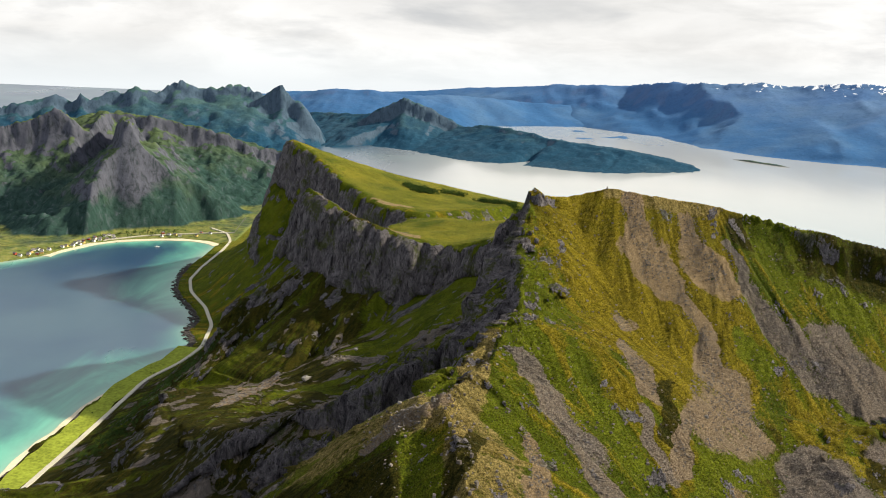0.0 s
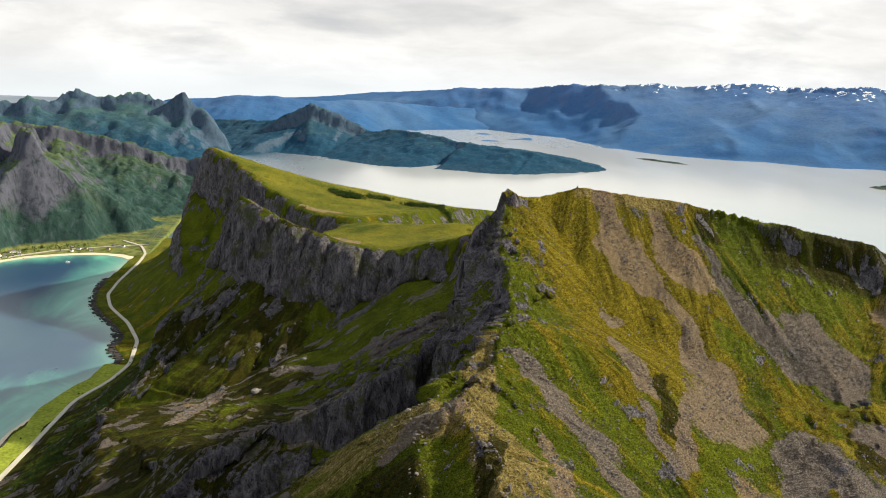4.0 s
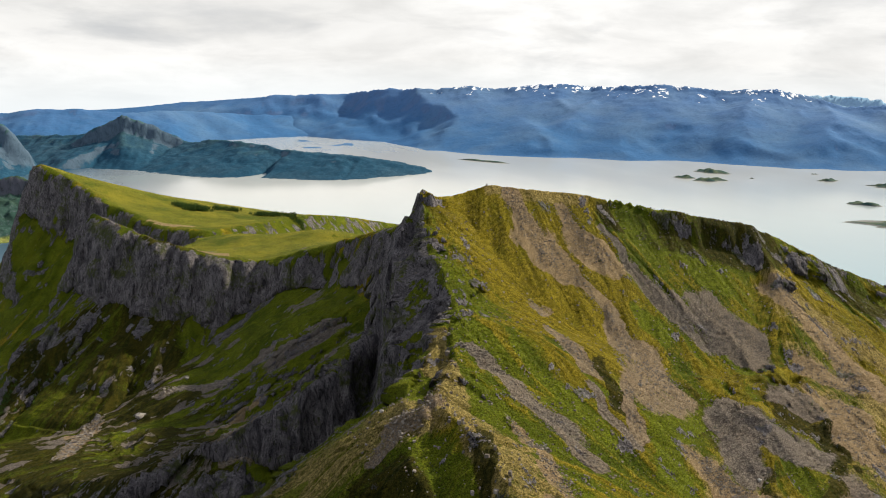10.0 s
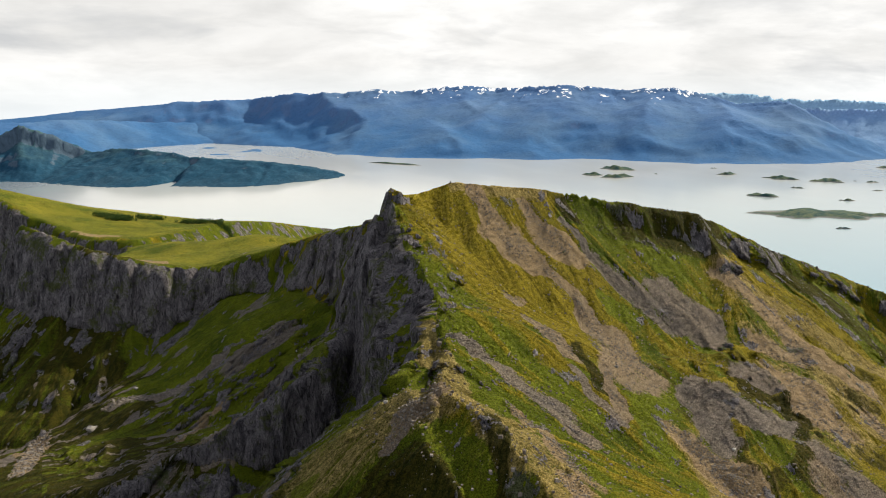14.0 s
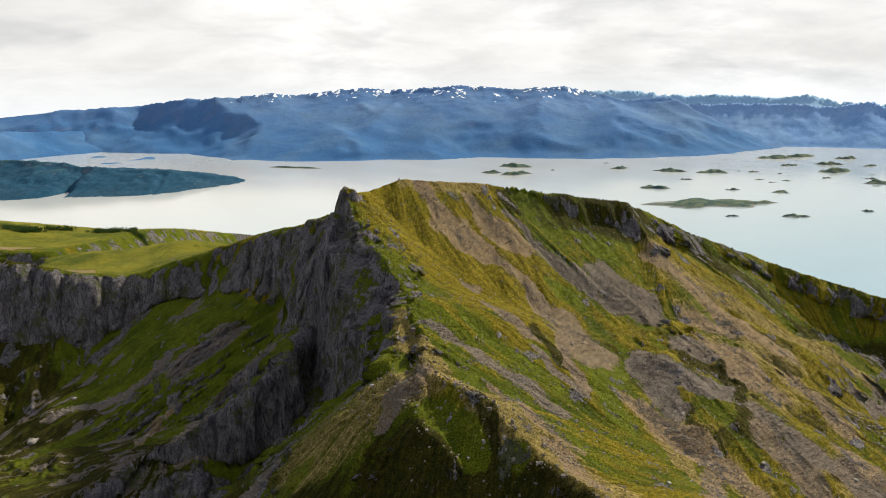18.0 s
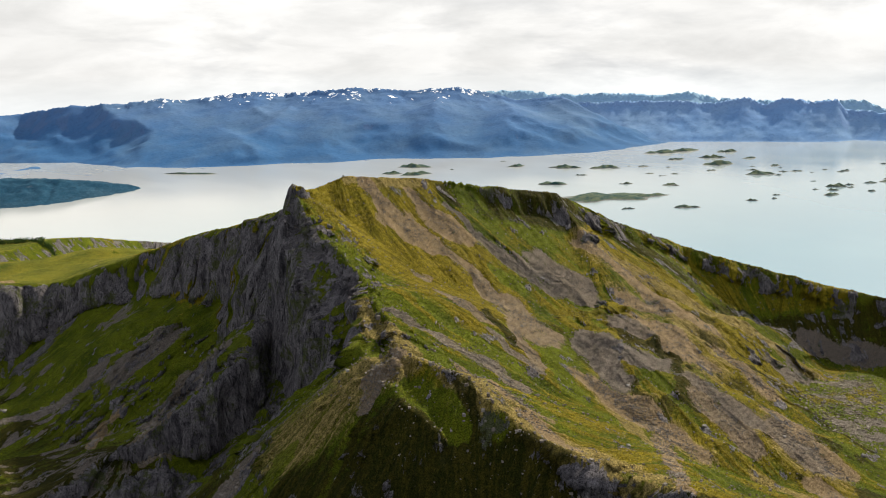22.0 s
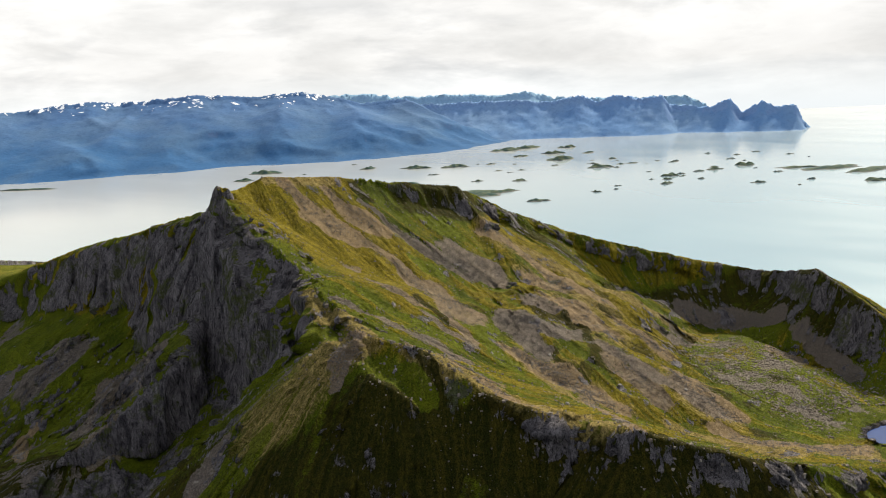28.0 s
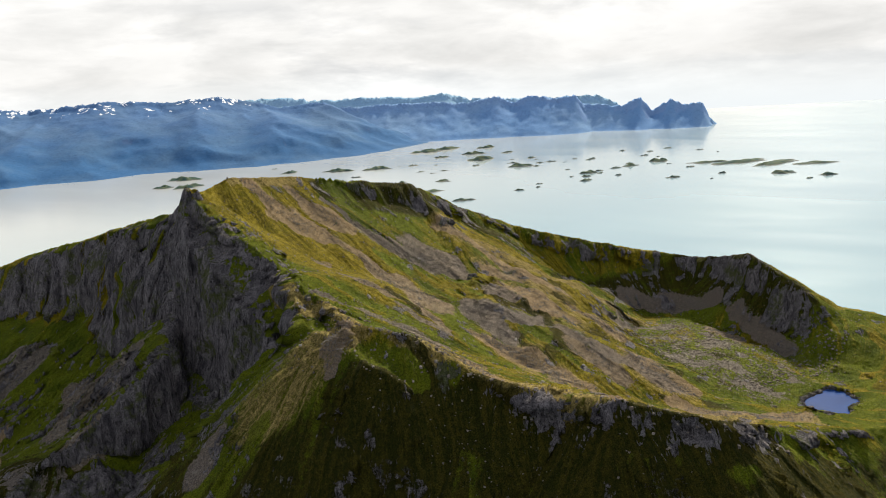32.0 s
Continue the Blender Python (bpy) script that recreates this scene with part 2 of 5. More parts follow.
def near_land(x, y):
    wx = x + 4.5 * fbm(x, y, 90, 4, 1)
    wy = y + 4.5 * fbm(x, y, 90, 4, 2)
    # slopes above the bay, and the floor of the hanging bowl
    inland = np.maximum(wx - shore_x(wy), -60)
    west = 4 + np.where(inland > 55, 0.10 * 55 + (inland - 55) * (0.32 + 0.00011 * inland), 0.10 * inland)
    west = west + 16 * fbm(x, y, 170, 4, 5) * smooth(inland, 40, 250)
    west = np.minimum(west, 372 + 0.03 * inland)
    bowl = 428 - 0.086 * (wx - 211) + 0.381 * (np.minimum(wy, 770) - 696) - 0.24 * np.maximum(wx - 540, 0) + 16 * np.exp(-(((wx - 400) / 150) ** 2 + ((wy - 640) / 150) ** 2)) + 7 * fbm(x, y, 60, 4, 6)
    bowl = np.maximum(bowl - 0.14 * np.maximum(wx - 420, 0) * smooth(760 - wy, 0, 160), 272 + 13 * fbm(x, y, 90, 5, 7, 0.6))
    tarn = np.hypot((wx - 622) / 1.35, (wy - 330) * 1.05)
    inside = smooth(wx - 0.10 * (wy - 500), 30, 120) * smooth(1100 - wy, 0, 80)
    h = np.where(inside > 0, west + (bowl - west) * inside, west)
    h = np.where(wy > 1250, west, h)
    east = 300 - 0.55 * np.maximum(wx - 860, 0)
    far_flat = 345 - 0.07 * np.maximum(wx, 0) - 0.05 * np.maximum(wy - 1900, 0) - 0.14 * np.maximum(wy - 2230, 0) + 9 * fbm(x, y, 260, 3, 8) + 44 * np.exp(-(((wx - 190) / 210) ** 2 + ((wy - 2080) / 150) ** 2))
    far_flat = far_flat - 0.28 * np.maximum(wx - 420, 0) - 0.25 * np.maximum(wy - 2750, 0) - 0.5 * np.maximum(wy - 3000, 0)
    dist, side, _, _, _ = along(wx, wy, PLATEAU_EDGE)
    h = np.where(side < 0, np.where(wy > 1150, np.where(wx < 520, far_flat, np.minimum(far_flat, 500)), h), h)
    h = np.where((wx > 860) & (wy < 1250), np.minimum(h, east), h)
    h = np.where(wy > 3000, np.minimum(h, 6 + 0.9 * np.maximum(3420 - wy, -10)), h)
    for i, line in enumerate((ARETE, CREST, SADDLE, BEYOND, SPUR, LEDGE, NOSE, BUTTRESS, SHOULDER, PILLAR, DOME, PROW)):
        r = ridge(wx, wy, line, seed=i * 11 + 3, calm=line is ARETE, flute=0.05 if line in (SPUR, SHOULDER, CREST) else 0.30 if line in (SADDLE, BEYOND) else 0.15, end=0.4 if line in (SPUR, SHOULDER) else 5.0 if line in (PILLAR, PROW) else 1.3, deep=26.0 if line in (SADDLE, BEYOND) else 14.0, width=8.0 if line in (PILLAR, PROW, LEDGE) else 45.0 if line is CREST else 80.0 if line is SADDLE else 60.0 if line is BEYOND else 22.0)
        if line in (SPUR, CREST, SHOULDER):
            r = np.where((wy > 1160), r - 0.6 * (wy - 1160), r)
        if line is ARETE:
            # under the horn the west side drops from the prow, not from the crest
            d, side, _, vals, past = along(wx, wy, [(c[0], c[1], c[2], c[5]) for c in PROW])
            sheer = vals[0] - vals[1] * smooth(d + 5 * perlin(wx / 14, wy / 14, 8), 2, 16) - 0.75 * d + 4.0 * past * (wy < 800)
            r = np.where(side < 0, np.minimum(r, sheer), r) - 2.5 * np.maximum(wy - 1002, 0)
        if line is CREST:
            r = r - 3.0 * np.maximum(112 - wx, 0)
        if line is SADDLE:
            r = r - 0.4 * np.maximum(wy - 2250, 0) - 0.35 * np.maximum(wx - 330, 0)
        h = smax(h, r, 2.0 if line in (PILLAR, PROW) else 18.0 if line is DOME else 7.0)
    # the front of the mountain falls away below its rim
    d, side, s, vals, past = along(wx, wy, [(c[0], c[1], c[2]) for c in ARETE[4:]])
    front = vals[0] - 12 - 0.85 * d + 12 * ridged(s, d * 0.3, 90, 4, 40)
    h = np.where((side < 0) & (past <= 0), np.minimum(h, np.maximum(front + 28, west)), h)
    h = np.minimum(h, 5 + 0.08 * np.maximum(inland, -60) + 2.3 * np.maximum(inland - 48, 0))
    # the bench that carries the coast road
    up = np.maximum(wx - road_x(wy) - 6, 0)
    h = np.where(wy > 1150, np.minimum(h, 6 + 0.42 * np.minimum(up, 50) + 0.75 * np.clip(up - 50, 0, 130) + 2.8 * np.maximum(up - 180, 0)), h)
    h = np.where((wy > 2950) & (wx < -560) & (wx > -860), np.maximum(h, np.minimum(4 + 0.05 * inland, 12)), h)
    h = np.where(inland < 0, np.minimum(h, 0.15 * inland - 0.5), h)
    # the horn
    horn = 614 - 3.4 * np.maximum(np.hypot((x - 101) * 1.05, (y - 1003) * 0.75) - 9.0, 0) + 6 * perlin(x / 8, y / 8, 3)
    h = np.maximum(h, horn)
    # the gully under the horn's wall
    h = h - 34 * tongue(wx, wy, -14, 850, 12, -150, 880, 50) * smooth(470 - h, 0, 40)
    # a hollow for the tarn
    h = np.where(tarn < 200, h + (270 - h) * smooth(200 - tarn, 0, 165), h)
    h = np.where(tarn < 42, 262.0, h)
    crag = np.maximum(tongue(x, y, 100, 1000, 16, 100, 870, 30), tongue(x, y, 92, 860, 20, 50, 720, 20))
    for c in CRAGS:
        crag = np.maximum(crag, tongue(wx, wy, *c))
    h = h + crag * (4.0 * ridged(x, y, 20, 5, 44, 0.6) - 1.0)
    h = h - 0.55 * np.maximum(170 - wy, 0)
    return h + 1.3 * fbm(x, y, 30, 4, 9, 0.55) * smooth(inland, 20, 120)


# ---- materials ----
def principled(n, color, rough=0.9, bump=None, strength=0.4, distance=0.5, **extra):
    ins = {"Base Color": color, "Roughness": rough, "Specular IOR Level": 0.04}
    if bump is not None:
        ins["Normal"] = n.add("ShaderNodeBump", {"Height": bump, "Strength": strength, "Distance": distance}).outputs[0]
    ins.update(extra)
    return n.add("ShaderNodeBsdfPrincipled", ins).outputs[0]


def material(name):
    m = bpy.data.materials.new(name)
    m.use_nodes = True
    return m, Nodes(m.node_tree)


def finish(n, shader):
    n.add("ShaderNodeOutputMaterial", {0: shader})


def plain(name, color, rough=0.7, grain=4.0, vary=0.25):
    """A small thing's surface, mottled at two sizes."""
    m, n = material(name)
    p = n.add("ShaderNodeNewGeometry").outputs["Position"]
    f = n.math("ADD", n.math("MULTIPLY", n.noise(p, grain, 3), 0.6), n.math("MULTIPLY", n.noise(p, grain * 0.15, 3), 0.4))
    dark = tuple(c * (1 - vary) for c in color)
    light = tuple(min(1, c * (1 + vary)) for c in color)
    finish(n, principled(n, n.mix(n.ramp(f, 0.35, 0.65), dark, light), rough))
    return m


def land_material():
    """Grass, dry grass, scree and rock, laid out by the land's own cover, with some slopes' shade painted in."""
    m, n = material("mountain_cover")
    p = n.add("ShaderNodeNewGeometry").outputs["Position"]
    rock, scree, dry, tan = n.attr("rock"), n.attr("scree"), n.attr("dry"), n.attr("tan")
    thin, wide = n.attr("thin"), n.attr("wide")
    mid = n.noise(p, 0.05, 5, 0.6)
    small, tiny = n.noise(p, 0.38, 5, 0.7), n.noise(p, 1.5, 4, 0.8)

    def off(f, k):
        return n.math("MULTIPLY", n.math("SUBTRACT", f, 0.5), k)

    lush, heath_shade = n.attr("lush"), n.attr("heath_shade")
    grit = n.noise(p, 3.0, 3, 0.7)
    green = n.mix(n.ramp(mid, 0.35, 0.65), (0.042, 0.068, 0.004), (0.112, 0.140, 0.007))
    green = n.mix(n.ramp(thin, 0.45, 0.95, 0.0, 0.8), green, (0.135, 0.145, 0.008))
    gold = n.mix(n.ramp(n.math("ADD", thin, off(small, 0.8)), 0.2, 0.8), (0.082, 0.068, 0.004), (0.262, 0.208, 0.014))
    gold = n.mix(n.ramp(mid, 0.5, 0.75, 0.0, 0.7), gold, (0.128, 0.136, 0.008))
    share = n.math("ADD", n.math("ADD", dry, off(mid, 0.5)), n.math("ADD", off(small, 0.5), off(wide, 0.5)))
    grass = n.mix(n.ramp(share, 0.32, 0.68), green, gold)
    pale = n.mix(n.ramp(n.math("ADD", thin, off(small, 0.9)), 0.25, 0.75), (0.140, 0.104, 0.032), (0.360, 0.275, 0.112))
    grass = n.mix(n.ramp(n.math("ADD", n.attr("straw_sun"), n.math("ADD", off(small, 0.7), off(thin, 0.8))), 0.30, 0.70, 0.0, 0.85), grass, pale)
    wet = n.mix(n.ramp(small, 0.35, 0.65), (0.066, 0.092, 0.005), (0.150, 0.180, 0.010))
    grass = n.mix(n.ramp(n.math("ADD", lush, n.math("ADD", off(small, 0.7), off(thin, 0.7))), 0.35, 0.65, 0.0, 0.85), grass, wet)
    # dark brown of the heather, also painted over slopes that lie in shade
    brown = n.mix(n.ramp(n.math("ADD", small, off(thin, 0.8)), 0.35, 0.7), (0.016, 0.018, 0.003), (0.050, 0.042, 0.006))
    grass = n.mix(n.ramp(n.math("ADD", heath_shade, n.math("ADD", off(small, 0.8), off(wide, 0.7))), 0.32, 0.60, 0.0, 0.95), grass, brown)
    grass = n.mix(n.attr("calm"), grass, n.mix(n.ramp(n.math("ADD", n.math("MULTIPLY", small, 0.3), n.math("MULTIPLY", n.noise(p, 0.02, 6, 0.62), 0.7)), 0.40, 0.60), (0.062, 0.088, 0.010), (0.185, 0.172, 0.020)))
    grass = n.mix(n.math("MULTIPLY", n.ramp(tiny, 0.50, 0.60, 0.0, 0.75), n.math("SUBTRACT", 1.0, n.math("MULTIPLY", n.attr("calm"), 0.75))), grass, (0.014, 0.016, 0.003))
    grass = n.mix(n.math("MULTIPLY", n.ramp(grit, 0.57, 0.66, 0.0, 0.55), n.ramp(heath_shade, 0.3, 0.8, 1.0, 0.25)), grass, (0.21, 0.17, 0.035))
    # upright streaks and cracks on the faces
    streak = n.noise(n.scaled(p, 1.0, 1.0, 0.30), 0.22, 7, 0.70, 0.8)
    crack = n.noise(n.scaled(p, 1.0, 1.0, 0.22), 0.9, 5, 0.7, 0.5)
    stone = n.mix(n.ramp(streak, 0.38, 0.62), (0.064, 0.060, 0.070), (0.225, 0.210, 0.226))
    stone = n.mix(n.ramp(crack, 0.53, 0.62, 0.0, 0.85), stone, (0.022, 0.021, 0.023))
    stone = n.mix(n.ramp(n.math("ADD", mid, off(small, 0.7)), 0.55, 0.66, 0.0, 0.8), stone, (0.070, 0.085, 0.020))
    cells = n.add("ShaderNodeTexVoronoi", {"Vector": p, "Scale": 1.7, "Randomness": 1.0})
    grain = n.ramp(n.math("ADD", cells.outputs["Distance"], off(tiny, 0.9)), 0.25, 0.65)
    grey_stones = n.mix(grain, (0.225, 0.195, 0.178), (0.110, 0.093, 0.084))
    tan_stones = n.mix(grain, (0.330, 0.245, 0.150), (0.195, 0.138, 0.080))
    pebble = n.mix(n.ramp(n.math("ADD", tan, off(mid, 0.4)), 0.0, 0.65), grey_stones, tan_stones)
    lay = n.math("ADD", n.math("ADD", scree, off(small, 0.7)), n.math("ADD", off(tiny, 0.5), off(thin, 0.9)))
    color = n.mix(n.ramp(lay, 0.38, 0.68, 0.0, 0.95), grass, pebble)
    rocky = n.ramp(n.math("ADD", n.math("ADD", rock, off(streak, 0.8)), n.math("ADD", off(small, 0.9), off(tiny, 0.4))), 0.42, 0.58)
    color = n.mix(rocky, color, stone)
    fleck = n.ramp(n.noise(p, 1.9, 3, 0.75), 0.38, 0.62, 0.48, 1.48)
    fleck = n.math("ADD", n.math("MULTIPLY", n.math("SUBTRACT", fleck, 1.0), n.ramp(lay, 0.4, 0.7, 1.0, 0.6)), 1.0)
    color = n.mix(1.0, color, n.add("ShaderNodeCombineColor", {0: fleck, 1: fleck, 2: fleck}).outputs[0], "MULTIPLY")
    bump = n.math("ADD", n.math("MULTIPLY", small, 1.1), n.math("MULTIPLY", tiny, 0.9))
    bump = n.math("ADD", bump, n.math("MULTIPLY", rocky, n.math("ADD", n.math("MULTIPLY", streak, 2.6), crack)))
    bump = n.math("ADD", bump, n.math("MULTIPLY", n.math("MULTIPLY", scree, cells.outputs["Distance"]), -0.5))
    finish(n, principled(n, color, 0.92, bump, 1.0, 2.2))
    return m


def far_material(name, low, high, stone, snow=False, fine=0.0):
    """The far ranges: woods below, bare fell above, with the distance's blue haze painted into the base colours."""
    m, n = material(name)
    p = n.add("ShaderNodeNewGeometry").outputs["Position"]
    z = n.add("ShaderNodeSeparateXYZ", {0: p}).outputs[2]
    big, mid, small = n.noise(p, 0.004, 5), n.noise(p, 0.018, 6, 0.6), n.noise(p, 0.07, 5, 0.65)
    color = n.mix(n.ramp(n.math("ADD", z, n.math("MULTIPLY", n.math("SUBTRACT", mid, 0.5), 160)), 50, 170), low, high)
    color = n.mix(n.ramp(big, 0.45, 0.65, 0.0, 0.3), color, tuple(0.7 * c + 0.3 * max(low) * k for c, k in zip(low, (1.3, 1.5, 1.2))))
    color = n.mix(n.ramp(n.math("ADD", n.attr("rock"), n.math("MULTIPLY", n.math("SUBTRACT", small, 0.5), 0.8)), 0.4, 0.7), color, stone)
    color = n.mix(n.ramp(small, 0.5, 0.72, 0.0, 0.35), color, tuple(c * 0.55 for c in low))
    if fine > 0.5:
        # fields on the flat behind the beach
        field = n.mix(n.ramp(small, 0.35, 0.65), (0.085, 0.120, 0.030), (0.190, 0.190, 0.055))
        color = n.mix(n.ramp(n.math("ADD", z, n.math("MULTIPLY", n.math("SUBTRACT", mid, 0.5), 12)), 9, 5), color, field)
    if fine:
        # gullies and slabs that can be told apart on the nearer faces
        slab = n.noise(n.scaled(p, 1.0, 1.0, 0.35), 0.10, 7, 0.72, 0.6)
        color = n.mix(n.ramp(slab, 0.36, 0.52, fine, 0.0), color, tuple(c * 0.32 for c in low))
        color = n.mix(n.ramp(slab, 0.55, 0.70, 0.0, fine * 0.7), color, tuple(c * 1.5 for c in stone))
    if snow:
        drift = n.math("ADD", n.noise(n.scaled(p, 1.0, 1.0, 0.6), 0.034, 4, 0.6, 0.4), n.math("MULTIPLY", n.math("SUBTRACT", n.attr("snow"), 1.0), 0.35))
        color = n.mix(n.ramp(drift, 0.545, 0.58), color, (0.80, 0.84, 0.90))
    finish(n, principled(n, color, 0.95, n.math("ADD", mid, n.math("MULTIPLY", small, 0.4)), 0.3, 10.0))
    return m


def sea_material():
    m, n = material("sea_water")
    p = n.add("ShaderNodeNewGeometry").outputs["Position"]
    shallow, sand = n.attr("shallow"), n.attr("sand")
    patch = n.noise(n.scaled(p, 1.0, 0.45, 1.0), 0.012, 5, 0.6, 0.8)
    deep = n.mix(n.ramp(n.noise(p, 0.0035, 4), 0.4, 0.62), (0.012, 0.044, 0.098), (0.032, 0.078, 0.120))
    green = n.mix(n.ramp(patch, 0.42, 0.62), (0.04, 0.18, 0.165), (0.10, 0.37, 0.28))
    color = n.mix(n.ramp(n.math("ADD", shallow, n.math("MULTIPLY", n.math("SUBTRACT", patch, 0.5), 0.9)), 0.25, 0.85), deep, green)
    color = n.mix(sand, color, (0.34, 0.42, 0.32))
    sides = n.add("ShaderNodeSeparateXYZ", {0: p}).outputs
    # sky sheen and sun glitter of the open water, painted as pale base colour
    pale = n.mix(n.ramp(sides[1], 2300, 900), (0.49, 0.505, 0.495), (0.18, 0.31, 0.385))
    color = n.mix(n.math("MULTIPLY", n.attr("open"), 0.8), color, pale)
    wind = n.noise(n.scaled(p, 1.0, 0.35, 1.0), 0.006, 5, 0.55, 0.5)
    open_sea = n.attr("open")
    rough = n.math("ADD", n.ramp(wind, 0.35, 0.65, 0.27, 0.31), n.math("MULTIPLY", open_sea, -0.16))
    finish(n, principled(n, color, rough, None, **{"IOR": 1.4, "Specular IOR Level": n.math("ADD", 0.55, n.math("MULTIPLY", open_sea, 0.45))}))
    return m


MAT_LAND = land_material()
# far ranges: their base colours carry painted blue haze, paler with distance
MAT_NEARFAR = far_material("bayside_range_hazed", (0.022, 0.050, 0.044), (0.078, 0.106, 0.042), (0.072, 0.076, 0.100), False, 0.7)
MAT_MIDFAR = far_material("distant_peak_hazed", (0.012, 0.050, 0.092), (0.060, 0.112, 0.098), (0.056, 0.088, 0.130), True, 0.4)
MAT_FAR = far_material("far_range_hazed", (0.034, 0.104, 0.240), (0.058, 0.124, 0.268), (0.064, 0.122, 0.252), True, 0.10)
MAT_FAINT = far_material("farthest_range_hazed", (0.15, 0.28, 0.44), (0.19, 0.32, 0.48), (0.19, 0.32, 0.48))
MAT_CAPE = far_material("cape_range_hazed", (0.105, 0.215, 0.420), (0.135, 0.240, 0.450), (0.140, 0.240, 0.440))
MAT_SEA = sea_material()
MAT_TARN = plain("tarn_water", (0.012, 0.040, 0.15), 0.12, 0.05, 0.2)


# ---- mesh makers ----
def set_float(mesh, name, values):
    mesh.attributes.new(name, "FLOAT", "POINT").data.foreach_set("value", np.asarray(values, np.float32).ravel())


def mesh_from(name, verts, quads, mat, floats=None, smooth_faces=True):
    mesh = bpy.data.meshes.new(name)
    verts, quads = np.asarray(verts, np.float32), np.asarray(quads, np.int32)
    k = quads.shape[1]
    mesh.vertices.add(len(verts))
    mesh.vertices.foreach_set("co", verts.ravel())
    mesh.loops.add(quads.size)
    mesh.loops.foreach_set("vertex_index", quads.ravel())
    mesh.polygons.add(len(quads))
    mesh.polygons.foreach_set("loop_start", np.arange(0, quads.size, k, dtype=np.int32))
    mesh.polygons.foreach_set("loop_total", np.full(len(quads), k, np.int32))
    mesh.update(calc_edges=True)
    mesh.polygons.foreach_set("use_smooth", np.full(len(quads), smooth_faces))
    for key, values in (floats or {}).items():
        set_float(mesh, key, values)
    mesh.materials.append(mat)
    return mesh


def grid_quads(rows, cols, first=0, keep=None):
    i = (np.arange(rows - 1)[:, None] * cols + np.arange(cols - 1)[None, :])
    if keep is not None:
        i = i[keep]
    i = i.ravel() + first
    return np.stack([i, i + 1, i + cols + 1, i + cols], 1)


def slope_of(z, step_x, step_y):
    gy, gx = np.gradient(z, step_y, step_x)
    return gx, gy, np.hypot(gx, gy)


# ---- the near mountain ----
# stony tongues: from, half width, to, half width, share of tan gravel
SCREE_FACE = [
    (208, 1012, 10, 213, 955, 21, 0.9), (213, 955, 21, 233, 909, 20, 0.8), (269, 991, 10, 271, 942, 21, 0.8), (271, 942, 21, 299, 915, 16, 0.7), (240, 899, 12, 260, 856, 7, 0.6), (262, 851, 10, 263, 817, 15, 0.45), (267, 803, 22, 256, 739, 35, 0.45), (223, 740, 5, 194, 673, 7, 0.4), (174, 862, 5, 182, 845, 8, 0.5), (175, 806, 10, 188, 756, 12, 0.4), (178, 728, 6, 186, 665, 7, 0.1),
]
SCREE_RIM = [
    (64, 760, 3, 81, 743, 11, 0.1), (81, 743, 12, 101, 693, 16, 0.1), (101, 693, 15, 125, 660, 16, 0.1), (115, 663, 10, 134, 630, 11, 0.2), (68, 661, 3, 79, 627, 7, 0.95), (79, 627, 7, 79, 558, 13, 0.95), (60, 547, 11, 53, 486, 9, 0.9), (-17, 662, 6, -35, 644, 11, 0.4), (3, 665, 4, -22, 643, 12, 0.4), (-22, 643, 11, -49, 633, 7, 0.3),
]
SCREE_HOLLOW = [
    (310, 964, 5, 323, 915, 11, 0.05), (323, 915, 10, 346, 866, 13, 0.1), (359, 870, 15, 368, 827, 24, 0.05), (394, 871, 25, 405, 808, 24, 0.1), (339, 874, 16, 367, 825, 22, 0.05), (410, 850, 27, 428, 822, 16, 0.1), (390, 738, 19, 420, 721, 15, 0.1), (334, 698, 24, 365, 659, 24, 0), (321, 720, 20, 298, 655, 23, 0.05),
]
SCREE_SPUR = [
    (504, 897, 13, 507, 829, 21, 1), (528, 841, 22, 532, 762, 21, 1), (525, 754, 21, 557, 719, 24, 1), (466, 781, 20, 514, 752, 18, 0.9), (452, 715, 26, 435, 650, 28, 0.85), (386, 612, 17, 397, 546, 16, 0.1), (522, 675, 15, 496, 593, 14, 0.7), (249, 670, 8, 268, 615, 14, 0.9), (256, 655, 12, 291, 600, 15, 0.85), (279, 590, 16, 286, 532, 15, 0.8), (421, 528, 20, 418, 480, 26, 0.2),
]
SCREE_TARN = [
    (366, 586, 19, 359, 520, 19, 0.4), (264, 640, 13, 277, 561, 12, 0.8), (261, 560, 11, 66, 389, 6, 0.8), (457, 542, 24, 438, 471, 23, 0.6), (379, 454, 15, 385, 407, 10, 0.9), (390, 402, 12, 549, 345, 15, 0.8), (835, 737, 19, 877, 658, 21, 0.1), (884, 661, 19, 880, 587, 17, 0.1), (859, 541, 14, 780, 434, 17, 0.1), (801, 568, 12, 776, 512, 15, 0.5),
]
SCREE_SHADE = [
    (63, 1418, 11, -14, 1456, 28, 0), (-14, 1456, 30, -103, 1479, 25, 0), (-103, 1479, 17, -189, 1530, 18, 0.1), (-55, 1258, 7, -92, 1251, 12, 0.9), (-92, 1251, 10, -140, 1137, 6, 0.8), (24, 1205, 23, -64, 1103, 27, 0.15), (-19, 1003, 16, -38, 1056, 20, 0.1), (-111, 953, 15, -133, 956, 11, 0.2), (50, 1371, 39, -2, 1367, 38, 0), (-115, 735, 13, -142, 731, 15, 0.1), (-304, 1571, 17, -328, 1289, 14, 0.6),
]
SCREE_NEAR = SCREE_FACE + SCREE_RIM + SCREE_HOLLOW + SCREE_SPUR + SCREE_TARN
